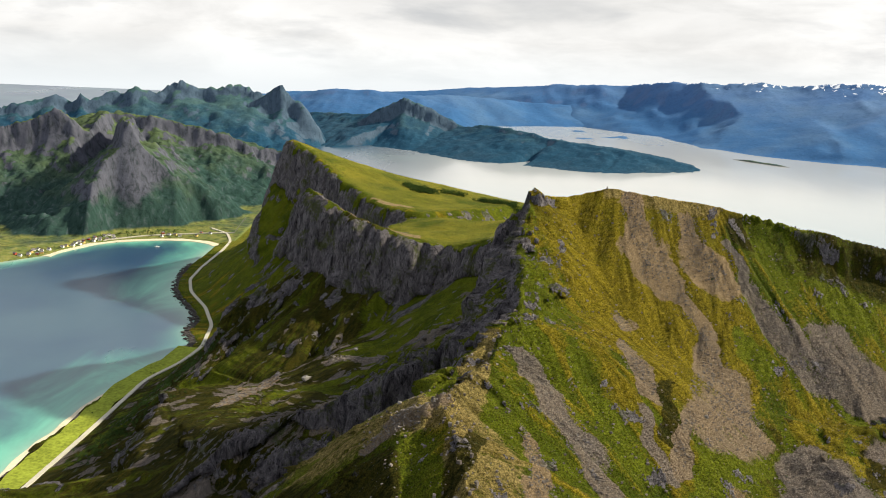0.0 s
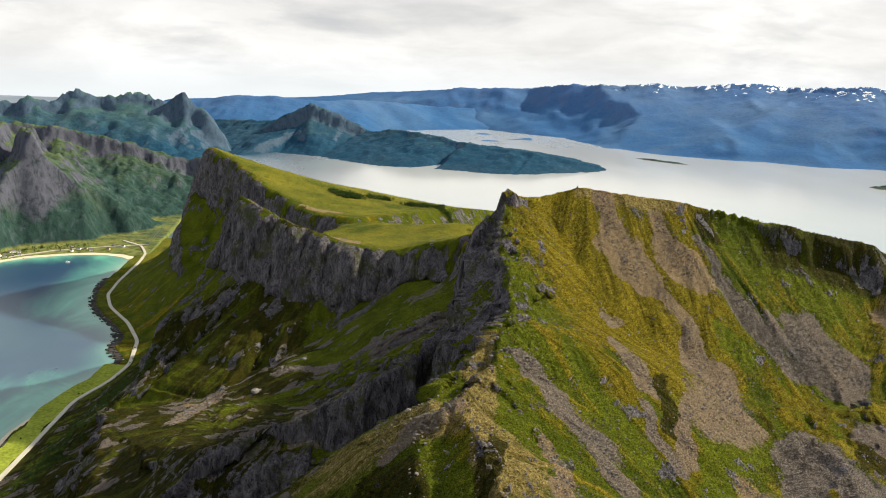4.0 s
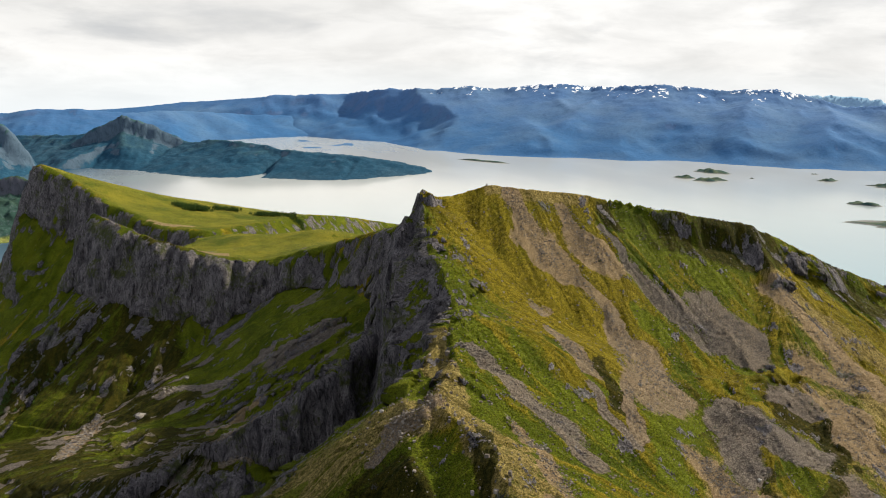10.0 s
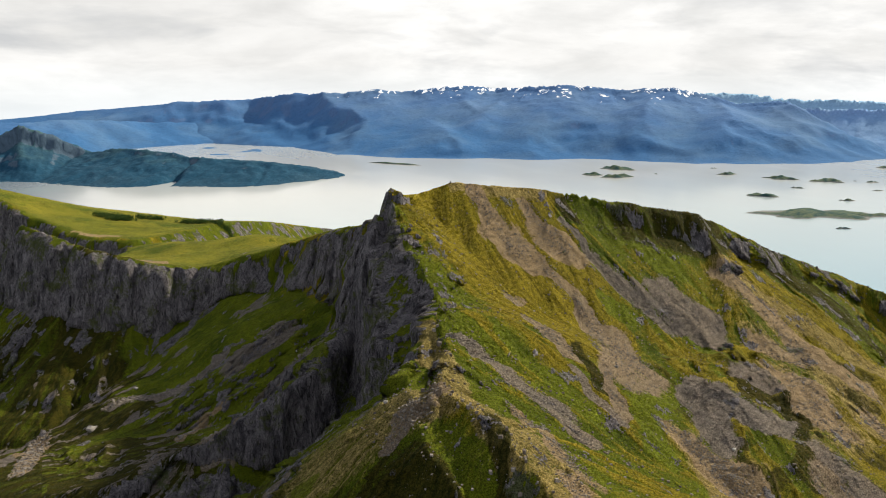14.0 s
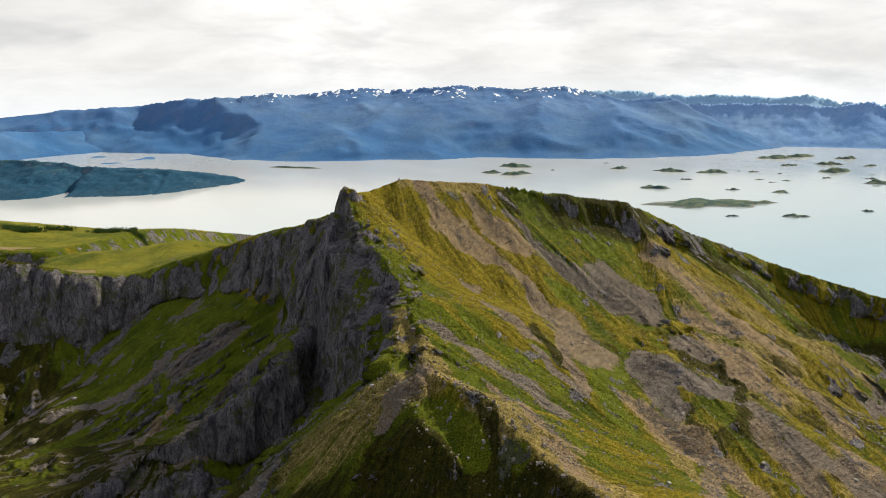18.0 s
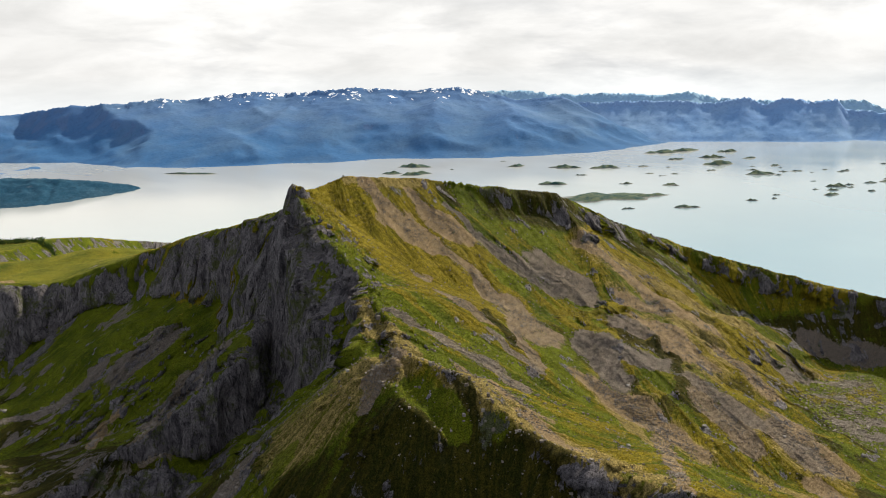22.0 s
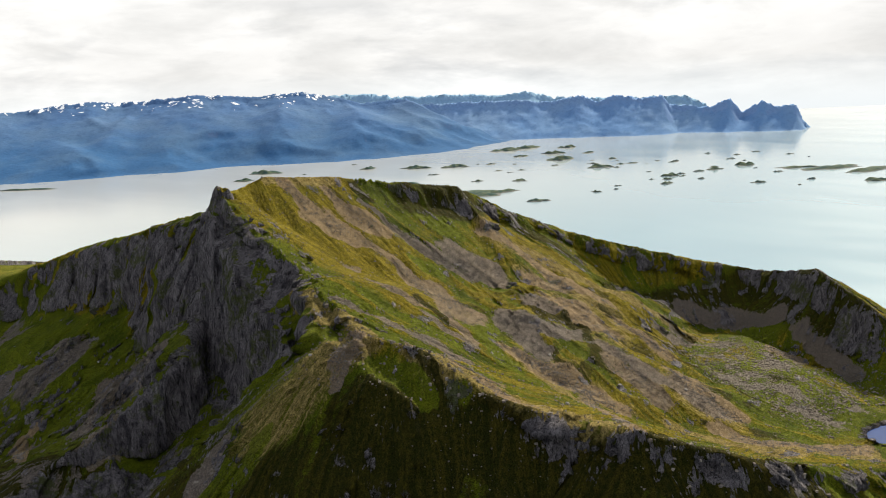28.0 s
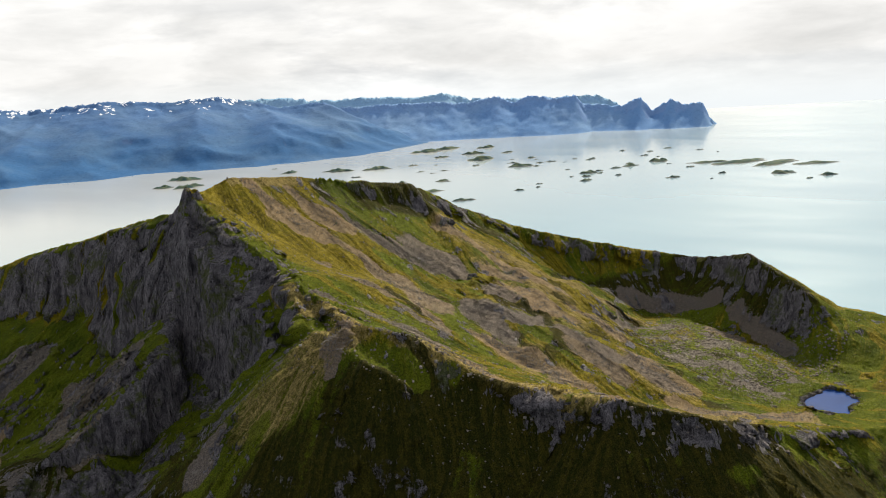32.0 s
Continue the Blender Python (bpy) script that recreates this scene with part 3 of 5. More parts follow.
SCREE = SCREE_NEAR + SCREE_SHADE + [(-480, 1900, 24, -560, 1940, 26, 0.0), (-380, 2050, 20, -470, 2000, 26, 0.0), (-60, 1850, 14, -190, 1905, 18, 0.8), (-190, 1905, 12, -280, 2010, 10, 0.8), (-100, 2430, 16, -180, 2460, 20, 0.8)]
# lush grass in the wet hollows
LUSH = [
    (66, 858, 7, 77, 764, 7), (119, 777, 5, 149, 700, 9), (149, 700, 9, 162, 663, 8), (251, 703, 25, 285, 733, 16), (85, 786, 8, 106, 742, 7), (234, 699, 17, 212, 631, 14), (308, 834, 14, 297, 856, 9), (402, 971, 27, 428, 920, 26), (81, 1150, 5, 68, 1219, 16), (80, 1245, 14, 38, 1226, 12), (3, 1244, 16, -45, 1289, 14), (-104, 671, 11, -134, 679, 11), (871, 624, 21, 665, 474, 36),
]
# dark heather, and shade painted as dark cover on the front below the rim
HEATH_SHADE = [
    (205, 764, 8, 204, 713, 12), (-7, 624, 11, -23, 575, 12), (32, 625, 9, 5, 560, 12), (-7, 589, 16, -19, 515, 31), (6, 501, 32, 7, 414, 31), (40, 376, 25, 161, 268, 34), (420, 695, 11, 384, 638, 11), (364, 529, 9, 355, 510, 9),
]
# bleached grass; on the nose it also paints in sunlight
STRAW_SUN = [
    (513, 906, 15, 571, 846, 21), (571, 846, 21, 632, 776, 23), (632, 776, 20, 715, 731, 16), (715, 731, 12, 741, 658, 12), (63, 831, 8, 36, 748, 8), (36, 748, 10, 20, 626, 14), (20, 626, 14, 19, 565, 17), (27, 681, 14, -16, 638, 10), (321, 494, 8, 371, 402, 11), (385, 407, 12, 543, 330, 11), (259, 633, 14, 216, 527, 12), (514, 741, 26, 506, 652, 25),
]
# straw-coloured dry grass
DRY = [
    (150, 990, 60, 200, 840, 60), (240, 980, 60, 240, 820, 60), (20, 640, 30, 60, 460, 30), (550, 880, 60, 640, 700, 60), (520, 640, 70, 380, 470, 60), (190, 1020, 40, 330, 1005, 30), (300, 560, 60, 360, 420, 60), (-150, 1900, 30, 20, 1850, 30), (160, 1440, 20, 170, 1640, 20),
]


def drawn_down(z, step, cell, reach, seed):
    """Loose noise drawn out along the fall of the slope, as water and sliding stones draw it."""
    rng = np.random.RandomState(seed)
    rows, cols = z.shape
    n = rng.normal(size=z.shape)
    low = z
    for _ in range(6):
        low = (low + np.roll(low, 1, 0) + np.roll(low, -1, 0) + np.roll(low, 1, 1) + np.roll(low, -1, 1)) / 5
    for _ in range(cell):
        n = (n + np.roll(n, 1, 0) + np.roll(n, -1, 0) + np.roll(n, 1, 1) + np.roll(n, -1, 1)) / 5
    gy, gx = np.gradient(low)
    size = np.hypot(gx, gy) + 1e-6
    gx, gy = (gx / size).ravel(), (gy / size).ravel()
    flat = n.ravel()
    total = np.zeros(z.size)
    for way in (1.3, -1.3):
        px, py = np.meshgrid(np.arange(cols, dtype=float), np.arange(rows, dtype=float))
        px, py = px.ravel(), py.ravel()
        for _ in range(int(reach / step / 1.3)):
            k = np.clip(py + 0.5, 0, rows - 1).astype(int) * cols + np.clip(px + 0.5, 0, cols - 1).astype(int)
            total += flat[k]
            px += way * gx[k]
            py += way * gy[k]
    total = total.reshape(z.shape)
    return (total - total.mean()) / total.std()


def reach_of(x, y, places):
    out = np.zeros(x.shape)
    for b in places:
        out = np.maximum(out, tongue(x, y, *b[:6]))
    return out


def cover(x, y, z, steep, thin, wide):
    wx, wy = x + 9 * fbm(x, y, 40, 4, 31), y + 9 * fbm(x, y, 40, 4, 32)
    scree, tan = np.zeros(x.shape), np.zeros(x.shape)
    for b in SCREE:
        t = tongue(wx, wy, *b[:6])
        tan = np.where(t > scree, b[6], tan)
        scree = np.maximum(scree, t)
    dry, lush, heath_shade = reach_of(wx, wy, DRY), reach_of(wx, wy, LUSH), reach_of(wx, wy, HEATH_SHADE)
    rough = fbm(x, y, 55, 4, 33)
    # the shaded sides: west of the ridges, and the front below the rim
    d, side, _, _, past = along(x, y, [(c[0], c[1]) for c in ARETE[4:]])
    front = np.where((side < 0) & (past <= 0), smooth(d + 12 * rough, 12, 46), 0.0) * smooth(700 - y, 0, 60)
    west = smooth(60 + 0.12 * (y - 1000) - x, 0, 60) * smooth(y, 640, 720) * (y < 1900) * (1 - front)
    ledges = smooth(fbm(x, y, 34, 4, 36) + 0.16 * wide + 0.10 * perlin(z / 16, x / 60, 4), -0.06, 0.20)
    turf = tongue(x, y, 84, 1070, 24, 176, 1400, 30)
    ledges = np.maximum(ledges, turf * smooth(fbm(x, y, 40, 3, 37), -0.35, 0.1))
    wall = np.maximum(tongue(x, y, 97, 1006, 30, 30, 830, 46), tongue(x, y, -20, 925, 30, -250, 950, 34))
    rock = smooth(steep + 0.45 * rough + 0.20 * wide + 0.12 * west, 1.1, 1.55) * (1 - 0.9 * ledges * (1 - wall))
    rock = np.maximum(rock, wall * smooth(steep, 0.95, 1.3))
    face = tongue(x, y, 160, 1000, 70, 240, 800, 70)
    below, flank, _, _, gone = along(x, y, [(c[0], c[1]) for c in ARETE[:4]])
    rock = np.maximum(rock, 0.9 * np.where((flank < 0) & (gone <= 0), smooth(below, 3, 9) * smooth(95 - below, 0, 20), 0.0) * (1 - 0.6 * ledges * smooth(1.1 - steep, 0, 0.4)))
    # thin soil: knobs of bare rock on the steeper grass
    rock = np.maximum(rock, 0.8 * (1 - face) * smooth(fbm(x, y, 30, 4, 35) + 0.4 * steep + 0.12 * thin, 0.80, 1.05))
    rock = np.maximum(rock, reach_of(wx, wy, CRAGS) * smooth(fbm(x, y, 14, 4, 38) + 0.25 * thin, -0.05, 0.30))
    # the steep inner side of the far crest stays green; its shade is painted dark
    crest_green_shade = np.clip(tongue(x, y, 330, 985, 22, 519, 950, 34) + tongue(x, y, 640, 945, 30, 940, 640, 50) + tongue(x, y, 940, 640, 50, 850, 440, 40), 0, 1)
    scarp = crest_green_shade * smooth(0.5 * rough + 0.30 * wide + 0.3 * fbm(x, y, 18, 3, 39) + 0.3 * (steep - 0.9), 0.10, 0.35)
    rock = np.maximum(rock * (1 - 0.5 * crest_green_shade), 0.75 * scarp)
    # ribs of rock run far down below the second peak
    ribs = tongue(x, y, -40, 1740, 100, -330, 1960, 140)
    rock = np.maximum(rock, 0.85 * ribs * smooth(0.30 * wide + 0.5 * rough + 0.5 * (steep - 0.8), 0.02, 0.30))
    # the smooth pasture of the plateau
    off_edge, over, _, _, _ = along(x, y, PLATEAU_EDGE)
    calm = np.where(over < 0, smooth(0.62 - steep, 0, 0.2) * smooth(y, 1250, 1450) * smooth(off_edge, 0, 25), 0.0)
    rock, heath_shade = rock * (1 - calm), heath_shade * (1 - calm)
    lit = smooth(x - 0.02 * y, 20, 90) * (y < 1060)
    dry = 0.8 * dry + 0.40 * lit + 0.20 * rough + 0.20 * wide + 0.08 * thin - 0.75 * crest_green_shade
    dry = dry + 0.45 * turf + 0.6 * smooth(0.5 - steep, 0, 0.2) * smooth(y, 1500, 1700) * smooth(x, -260, -60)
    dry = dry + 0.22 * smooth(0.15 * wide + 0.5 - steep, 0, 0.5)
    scree = scree * np.clip(1.0 + 0.4 * rough + 0.10 * wide, 0, 1.2)
    # runnels of bare gravel down the shaded slope
    scree = np.maximum(scree, 0.9 * tongue(x, y, 700, 620, 90, 640, 450, 80) * smooth(fbm(x, y, 46, 4, 42) + 0.1 * thin, -0.05, 0.25))
    scree = np.maximum(scree, 0.75 * west * smooth(0.35 * wide + rough, 0.30, 0.60) * smooth(1.05 - steep, 0, 0.3))
    nose = tongue(x, y, 6, 650, 26, -80, 680, 44)
    rock = rock * (1 - 0.7 * nose) * (1 - 0.45 * front)
    # extra dry grass brightens the nose in place of sunlight
    dry = dry + 0.5 * nose - 0.45 * tongue(x, y, 330, 520, 120, 640, 420, 180) - 0.8 * west - 0.25 * front - 0.5 * lush
    # shade on the front and the west slopes, painted as dark heath
    heath_shade = np.maximum(np.maximum(heath_shade, front * (0.92 + 0.25 * np.tanh(wide))), west * (0.08 + 0.62 * smooth(-50 - x, 0, 170) + 0.15 * np.tanh(wide)))
    floor = np.maximum(tongue(x, y, 330, 700, 90, 420, 520, 130), tongue(x, y, 560, 700, 60, 600, 500, 90))
    heath_shade = np.maximum(np.maximum(heath_shade, 0.6 * crest_green_shade), 0.55 * floor * smooth(fbm(x, y, 48, 4, 41) + 0.10 * wide, 0.05, 0.35))
    # bleached grass on the sunny spur, the rim and the nose, where it also paints in sunlight
    straw_sun = np.maximum(reach_of(wx, wy, STRAW_SUN), 0.6 * reach_of(wx, wy, [(a, b, 1.5 * r0, c, d1, 1.5 * r1) for a, b, r0, c, d1, r1, _ in SCREE_SPUR]))
    straw_sun = np.maximum(straw_sun, 0.7 * np.maximum(nose, tongue(wx, wy, 40, 620, 26, 60, 420, 30)))
    straw_sun = np.maximum(straw_sun, reach_of(wx, wy, [(190, 1022, 14, 300, 1012, 16), (360, 380, 24, 520, 330, 20)]) * 0.8)
    heath_shade = heath_shade * (1 - 0.8 * np.maximum(nose, tongue(x, y, -6, 640, 24, -10, 560, 14)))
    lush = np.maximum(lush, (0.5 + 0.3 * smooth(x, -90, 0)) * west * smooth(rough - 0.2 * wide, -0.2, 0.4))
    return {"crest_green_shade": crest_green_shade, "rock": rock, "scree": scree, "dry": np.clip(dry, 0, 1), "tan": tan, "lush": lush, "heath_shade": heath_shade, "straw_sun": straw_sun, "calm": calm, "thin": 0.5 + 0.17 * np.clip(thin, -3, 3), "wide": 0.5 + 0.17 * np.clip(wide, -3, 3)}


def land_patch(x0, x1, y0, y1, step):
    cols, rows = int((x1 - x0) / step) + 1, int((y1 - y0) / step) + 1
    x, y = np.meshgrid(x0 + step * np.arange(cols), y0 + step * np.arange(rows))
    z = near_land(x, y)
    # loose slopes inside the bowl lie smooth
    if step < 3:
        low = z
        for _ in range(40):
            low = (low + np.roll(low, 1, 0) + np.roll(low, -1, 0) + np.roll(low, 1, 1) + np.roll(low, -1, 1)) / 5
        bowl = np.maximum(tongue(x, y, 210, 930, 70, 250, 600, 90), tongue(x, y, 250, 600, 90, 420, 480, 120))
        bowl = np.maximum(bowl, tongue(x, y, 145, 638, 34, 240, 638, 60)) * smooth(x + 0.1 * y, 140, 185)
        z = z + (low - z) * 0.6 * bowl
    thin = drawn_down(z, step, 0, 36, 5)
    wide = drawn_down(z, step, 5, 110, 6)
    _, _, steep = slope_of(z, step, step)
    rim = np.minimum(np.minimum(x - x0, x1 - x), np.minimum(y - y0, y1 - y))
    z = z + (1.2 * wide + 0.45 * thin) * (1 - 0.45 * tongue(x, y, 160, 1000, 90, 240, 800, 90)) * smooth(steep, 0.15, 0.5) * smooth(rim, 0, 60) * (step < 5)
    gx, gy, steep = slope_of(z, step, step)
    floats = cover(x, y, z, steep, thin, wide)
    # broken rock: push the faces in and out along the level
    pick = steep.ravel() > 1.0
    px, py, pz = x.ravel()[pick], y.ravel()[pick], z.ravel()[pick]
    s = steep.ravel()[pick]
    push = np.zeros(len(px))
    for size, amp in ((75.0, 24.0), (30.0, 11.0), (11.0, 4.0)):
        push += amp * (0.35 - np.abs(perlin3(px / size, py / size, pz / (size * 2.2)))) * 1.4
    push *= smooth(s, 1.05, 1.9) * smooth(np.hypot(px - 96, py - 1005), 14, 45) * (1 - 0.95 * floats.pop("crest_green_shade").ravel()[pick])
    xs, ys = x.ravel().copy(), y.ravel().copy()
    xs[pick] -= gx.ravel()[pick] / s * push
    ys[pick] -= gy.ravel()[pick] / s * push
    return np.stack([xs, ys, z.ravel()], 1), rows, cols, x, y, floats


def build_mountain():
    patches = [(-300, 1020, 200, 1420, 1.7), (-640, 330, 640, 2160, 3.0), (-900, 1500, -700, 3560, 6.0)]
    verts, quads, floats, count = [], [], [], 0
    for i, patch in enumerate(patches):
        v, rows, cols, x, y, f = land_patch(*patch)
        step = patch[4]
        cx, cy = x[:-1, :-1] + step / 2, y[:-1, :-1] + step / 2
        zq = v[:, 2].reshape(rows, cols)
        keep = np.maximum(zq[:-1, :-1], zq[1:, 1:]) > -4
        m = step * 1.5
        for a, b, c, d, _ in patches[:i]:
            # the finer patch takes this place; the coarse one dips under its border
            keep &= ~((cx > a + m) & (cx < b - m) & (cy > c + m) & (cy < d - m))
            v[((x > a) & (x < b) & (y > c) & (y < d)).ravel(), 2] -= 3.0
        verts.append(v)
        quads.append(grid_quads(rows, cols, count, keep))
        floats.append(f)
        count += len(v)
    floats = {k: np.concatenate([f[k].ravel() for f in floats]) for k in floats[0]}
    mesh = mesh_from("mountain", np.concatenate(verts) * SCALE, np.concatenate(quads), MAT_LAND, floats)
    return tagged(new("ground_mountain", mesh), "steep green and grey mountain ridge with scree fans and cliffs above a bay", "mountain", kind="structure")


build_mountain()

# ---- sea ----
BAY_HEAD = [(-1700, 2600), (-1349, 2983), (-1327, 3064), (-1274, 3171), (-1185, 3252), (-1077, 3292), (-981, 3312), (-873, 3288), (-825, 3239)]


def build_sea():
    xs = np.concatenate([np.linspace(-11000, -2000, 10), np.arange(-1900, -560, 14), np.linspace(-500, 12000, 40)])
    ys = np.concatenate([np.linspace(-9000, 600, 12), np.arange(700, 3420, 14), np.linspace(3500, 12000, 30)])
    x, y = np.meshgrid(xs, ys)
    coast = [(a, b) for a, b in SHORE] + BAY_HEAD[::-1]
    d, _, _, _, _ = along(x, y, [(a, b) for a, b in coast])
    south = smooth(2350 - y, 0, 500)
    reach = 60 + 110 * south + 120 * smooth(x + 1150, 0, 300) * smooth(y - 2300, 0, 300)
    inside = (x < -520) & (x > -2200) & (y < 3420)
    shallow = np.where(inside, np.exp(-d / reach) * 1.15, 0.0)
    sand = np.where(inside, np.exp(-d / 16) * 0.8, 0.0)
    z = np.zeros_like(x)
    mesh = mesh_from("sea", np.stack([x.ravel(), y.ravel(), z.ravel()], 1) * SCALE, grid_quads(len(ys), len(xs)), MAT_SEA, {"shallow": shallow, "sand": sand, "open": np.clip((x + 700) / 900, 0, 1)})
    tagged(new("water", mesh), "calm silvery sea turning turquoise over the shallows of a bay", "sea", kind="structure")


build_sea()


# ---- far ranges ----
def range_land(name, label, lines, box, step, mat, seed, floor=-6.0, craggy=18.0, snow=None, foot=None, wall=1.15, bare=0.0, shelf=0.0, soft=0):
    x0, x1, y0, y1 = box
    cols, rows = int((x1 - x0) / step) + 1, int((y1 - y0) / step) + 1
    x, y = np.meshgrid(x0 + step * np.arange(cols), y0 + step * np.arange(rows))
    wx = x + craggy * 1.6 * fbm(x, y, 260, 4, seed)
    wy = y + craggy * 1.6 * fbm(x, y, 260, 4, seed + 1)
    h = np.full(x.shape, floor)
    for i, line in enumerate(lines):
        h = smax(h, ridge(wx, wy, line, seed + 5 + i, flute=0.22, width=60.0), 12.0)
    lift = smooth(h, 0, 60)
    h = h + lift * (craggy * ridged(x, y, 190, 5, seed + 3) + 0.35 * craggy * fbm(x, y, 60, 3, seed + 4) - 0.3 * craggy)
    if soft:
        # worn-down lower slopes under a sharp crest
        low = h
        for _ in range(soft):
            low = (low + np.roll(low, 1, 0) + np.roll(low, -1, 0) + np.roll(low, 1, 1) + np.roll(low, -1, 1)) / 5
        h = low + (h - low) * (0.25 + 0.75 * smooth(h, 300, 420))
    border = np.minimum(np.minimum(x - x0, x1 - x), np.minimum(y - y0, y1 - y))
    h = np.minimum(h, -6 + 0.8 * border)
    if foot is not None:
        base = foot(x, y)
        h = np.minimum(h, base)
        if shelf:
            h = np.where(x < -770, np.maximum(h, np.minimum(base, shelf)), h)
    _, _, steep = slope_of(h, step, step)
    floats = {"rock": smooth(steep + 0.4 * fbm(x, y, 120, 3, seed + 8), wall * 0.55, wall) * (0.35 + 0.65 * smooth(h + 70 * fbm(x, y, 200, 3, seed + 12), bare, bare + 120))}
    if snow is not None:
        patches = fbm(x, y, 130, 4, seed + 9)
        floats["snow"] = smooth(h + 70 * patches, snow, snow + 70)
    else:
        floats["snow"] = np.zeros(x.shape)
    keep = np.maximum.reduce([h[:-1, :-1], h[1:, 1:], h[1:, :-1], h[:-1, 1:]]) > -3
    verts = np.stack([x.ravel(), y.ravel(), h.ravel()], 1)
    quads = grid_quads(rows, cols, 0, keep)
    used = np.unique(quads)
    back = np.zeros(len(verts), np.int32)
    back[used] = np.arange(len(used))
    mesh = mesh_from(name, verts[used] * SCALE, back[quads], mat, {k: v.ravel()[used] for k, v in floats.items()})
    return tagged(new(name, mesh), label, "mountain range", kind="structure")


def crest_line(points, cl=20, sl=0.5, cr=20, sr=0.5):
    return [(x, y, z, cl, sl, cr, sr) for x, y, z in points]


def spurs(points, reach, gap, seed):
    """Side ridges that run down towards the water on the right of a crest's way."""
    rng = random.Random(seed)
    out = []
    for (x0, y0, z0), (x1, y1, z1) in zip(points[:-1], points[1:]):
        n = math.hypot(x1 - x0, y1 - y0)
        for k in range(max(1, round(n / gap))):
            q = rng.random()
            x, y, z = x0 + q * (x1 - x0), y0 + q * (y1 - y0), (z0 + q * (z1 - z0)) * rng.uniform(0.82, 0.97)
            a = math.atan2(y1 - y0, x1 - x0) - math.pi / 2 + rng.uniform(-0.5, 0.5)
            r = reach * rng.uniform(0.6, 1.2)
            turn = rng.uniform(-0.25, 0.25)
            out.append(crest_line([(x, y, z), (x + 0.35 * r * math.cos(a), y + 0.35 * r * math.sin(a), z * rng.uniform(0.72, 0.9)), (x + 0.7 * r * math.cos(a + turn), y + 0.7 * r * math.sin(a + turn), z * rng.uniform(0.4, 0.62)), (x + r * math.cos(a + turn), y + r * math.sin(a + turn), z * 0.15)], 6, 0.31, 6, 0.31))
    return out


EYE = (-20, 7, 777)


def pushed(k, points):
    """Points of a skyline, drawn out from where the flight begins by the factor k."""
    return [tuple(e + k * (p - e) for p, e in zip(q, EYE)) for q in points]


# across the bay
BAY_X = [-2300, -1700, -1349, -1327, -1274, -1185, -1077, -981, -873, -800, -300]
BAY_Y = [2000, 2600, 2983, 3064, 3171, 3252, 3292, 3312, 3288, 3230, 3100]


def bayside_foot(x, y):
    """Flat fields behind the beach, then the mountain's foot."""
    d = y - np.interp(x, BAY_X, BAY_Y)
    return -3 + 0.3 * np.clip(d, 0, 22) + 0.05 * np.maximum(d - 22, 0) + 1.6 * np.maximum(d - 175 - 60 * perlin(x / 160, y / 160), 0)


range_land("backdrop_bayside", "rocky bayside peaks with green lower slopes", [
    crest_line(pushed(1.2, [(-1900, 2990, 380), (-1489, 3184, 419), (-1433, 3210, 446), (-1383, 3231, 482), (-1346, 3247, 452), (-1299, 3266, 406), (-1283, 3272, 412)]), 20, 0.6, 70, 0.75),
    crest_line(pushed(1.2, [(-1283, 3290, 425), (-1306, 3477, 455), (-1230, 3504, 443), (-1120, 3540, 436), (-970, 3584, 393), (-804, 3624, 344), (-693, 3646, 319), (-400, 3700, 250)]), 0, 0.4, 40, 0.6),
    crest_line(pushed(1.17, [(-1190, 3420, 440), (-1100, 3120, 452), (-1052, 3015, 470), (-1035, 2980, 430), (-1000, 2940, 340)]), 70, 0.8, 80, 0.8),
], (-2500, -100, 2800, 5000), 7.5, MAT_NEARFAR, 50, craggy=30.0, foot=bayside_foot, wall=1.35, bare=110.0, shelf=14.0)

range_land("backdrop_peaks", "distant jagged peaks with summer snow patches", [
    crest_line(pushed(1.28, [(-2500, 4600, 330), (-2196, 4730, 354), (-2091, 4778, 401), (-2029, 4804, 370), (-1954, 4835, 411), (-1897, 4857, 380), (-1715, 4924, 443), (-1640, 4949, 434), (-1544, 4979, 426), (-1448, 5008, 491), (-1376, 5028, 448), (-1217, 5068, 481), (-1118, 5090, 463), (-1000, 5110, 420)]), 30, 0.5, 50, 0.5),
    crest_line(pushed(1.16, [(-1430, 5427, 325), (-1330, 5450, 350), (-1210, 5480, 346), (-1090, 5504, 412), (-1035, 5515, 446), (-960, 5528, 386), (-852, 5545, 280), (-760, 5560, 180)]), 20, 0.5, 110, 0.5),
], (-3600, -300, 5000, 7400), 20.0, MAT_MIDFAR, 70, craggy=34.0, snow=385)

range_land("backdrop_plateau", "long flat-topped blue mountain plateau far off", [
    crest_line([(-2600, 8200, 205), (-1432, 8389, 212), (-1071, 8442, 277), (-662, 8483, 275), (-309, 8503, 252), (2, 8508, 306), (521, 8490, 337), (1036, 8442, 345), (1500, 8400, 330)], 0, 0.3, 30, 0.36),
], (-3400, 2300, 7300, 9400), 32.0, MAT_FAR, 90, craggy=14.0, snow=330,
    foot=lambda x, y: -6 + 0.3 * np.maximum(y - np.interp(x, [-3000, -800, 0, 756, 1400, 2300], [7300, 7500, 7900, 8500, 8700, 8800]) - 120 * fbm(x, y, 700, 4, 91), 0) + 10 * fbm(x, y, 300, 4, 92))

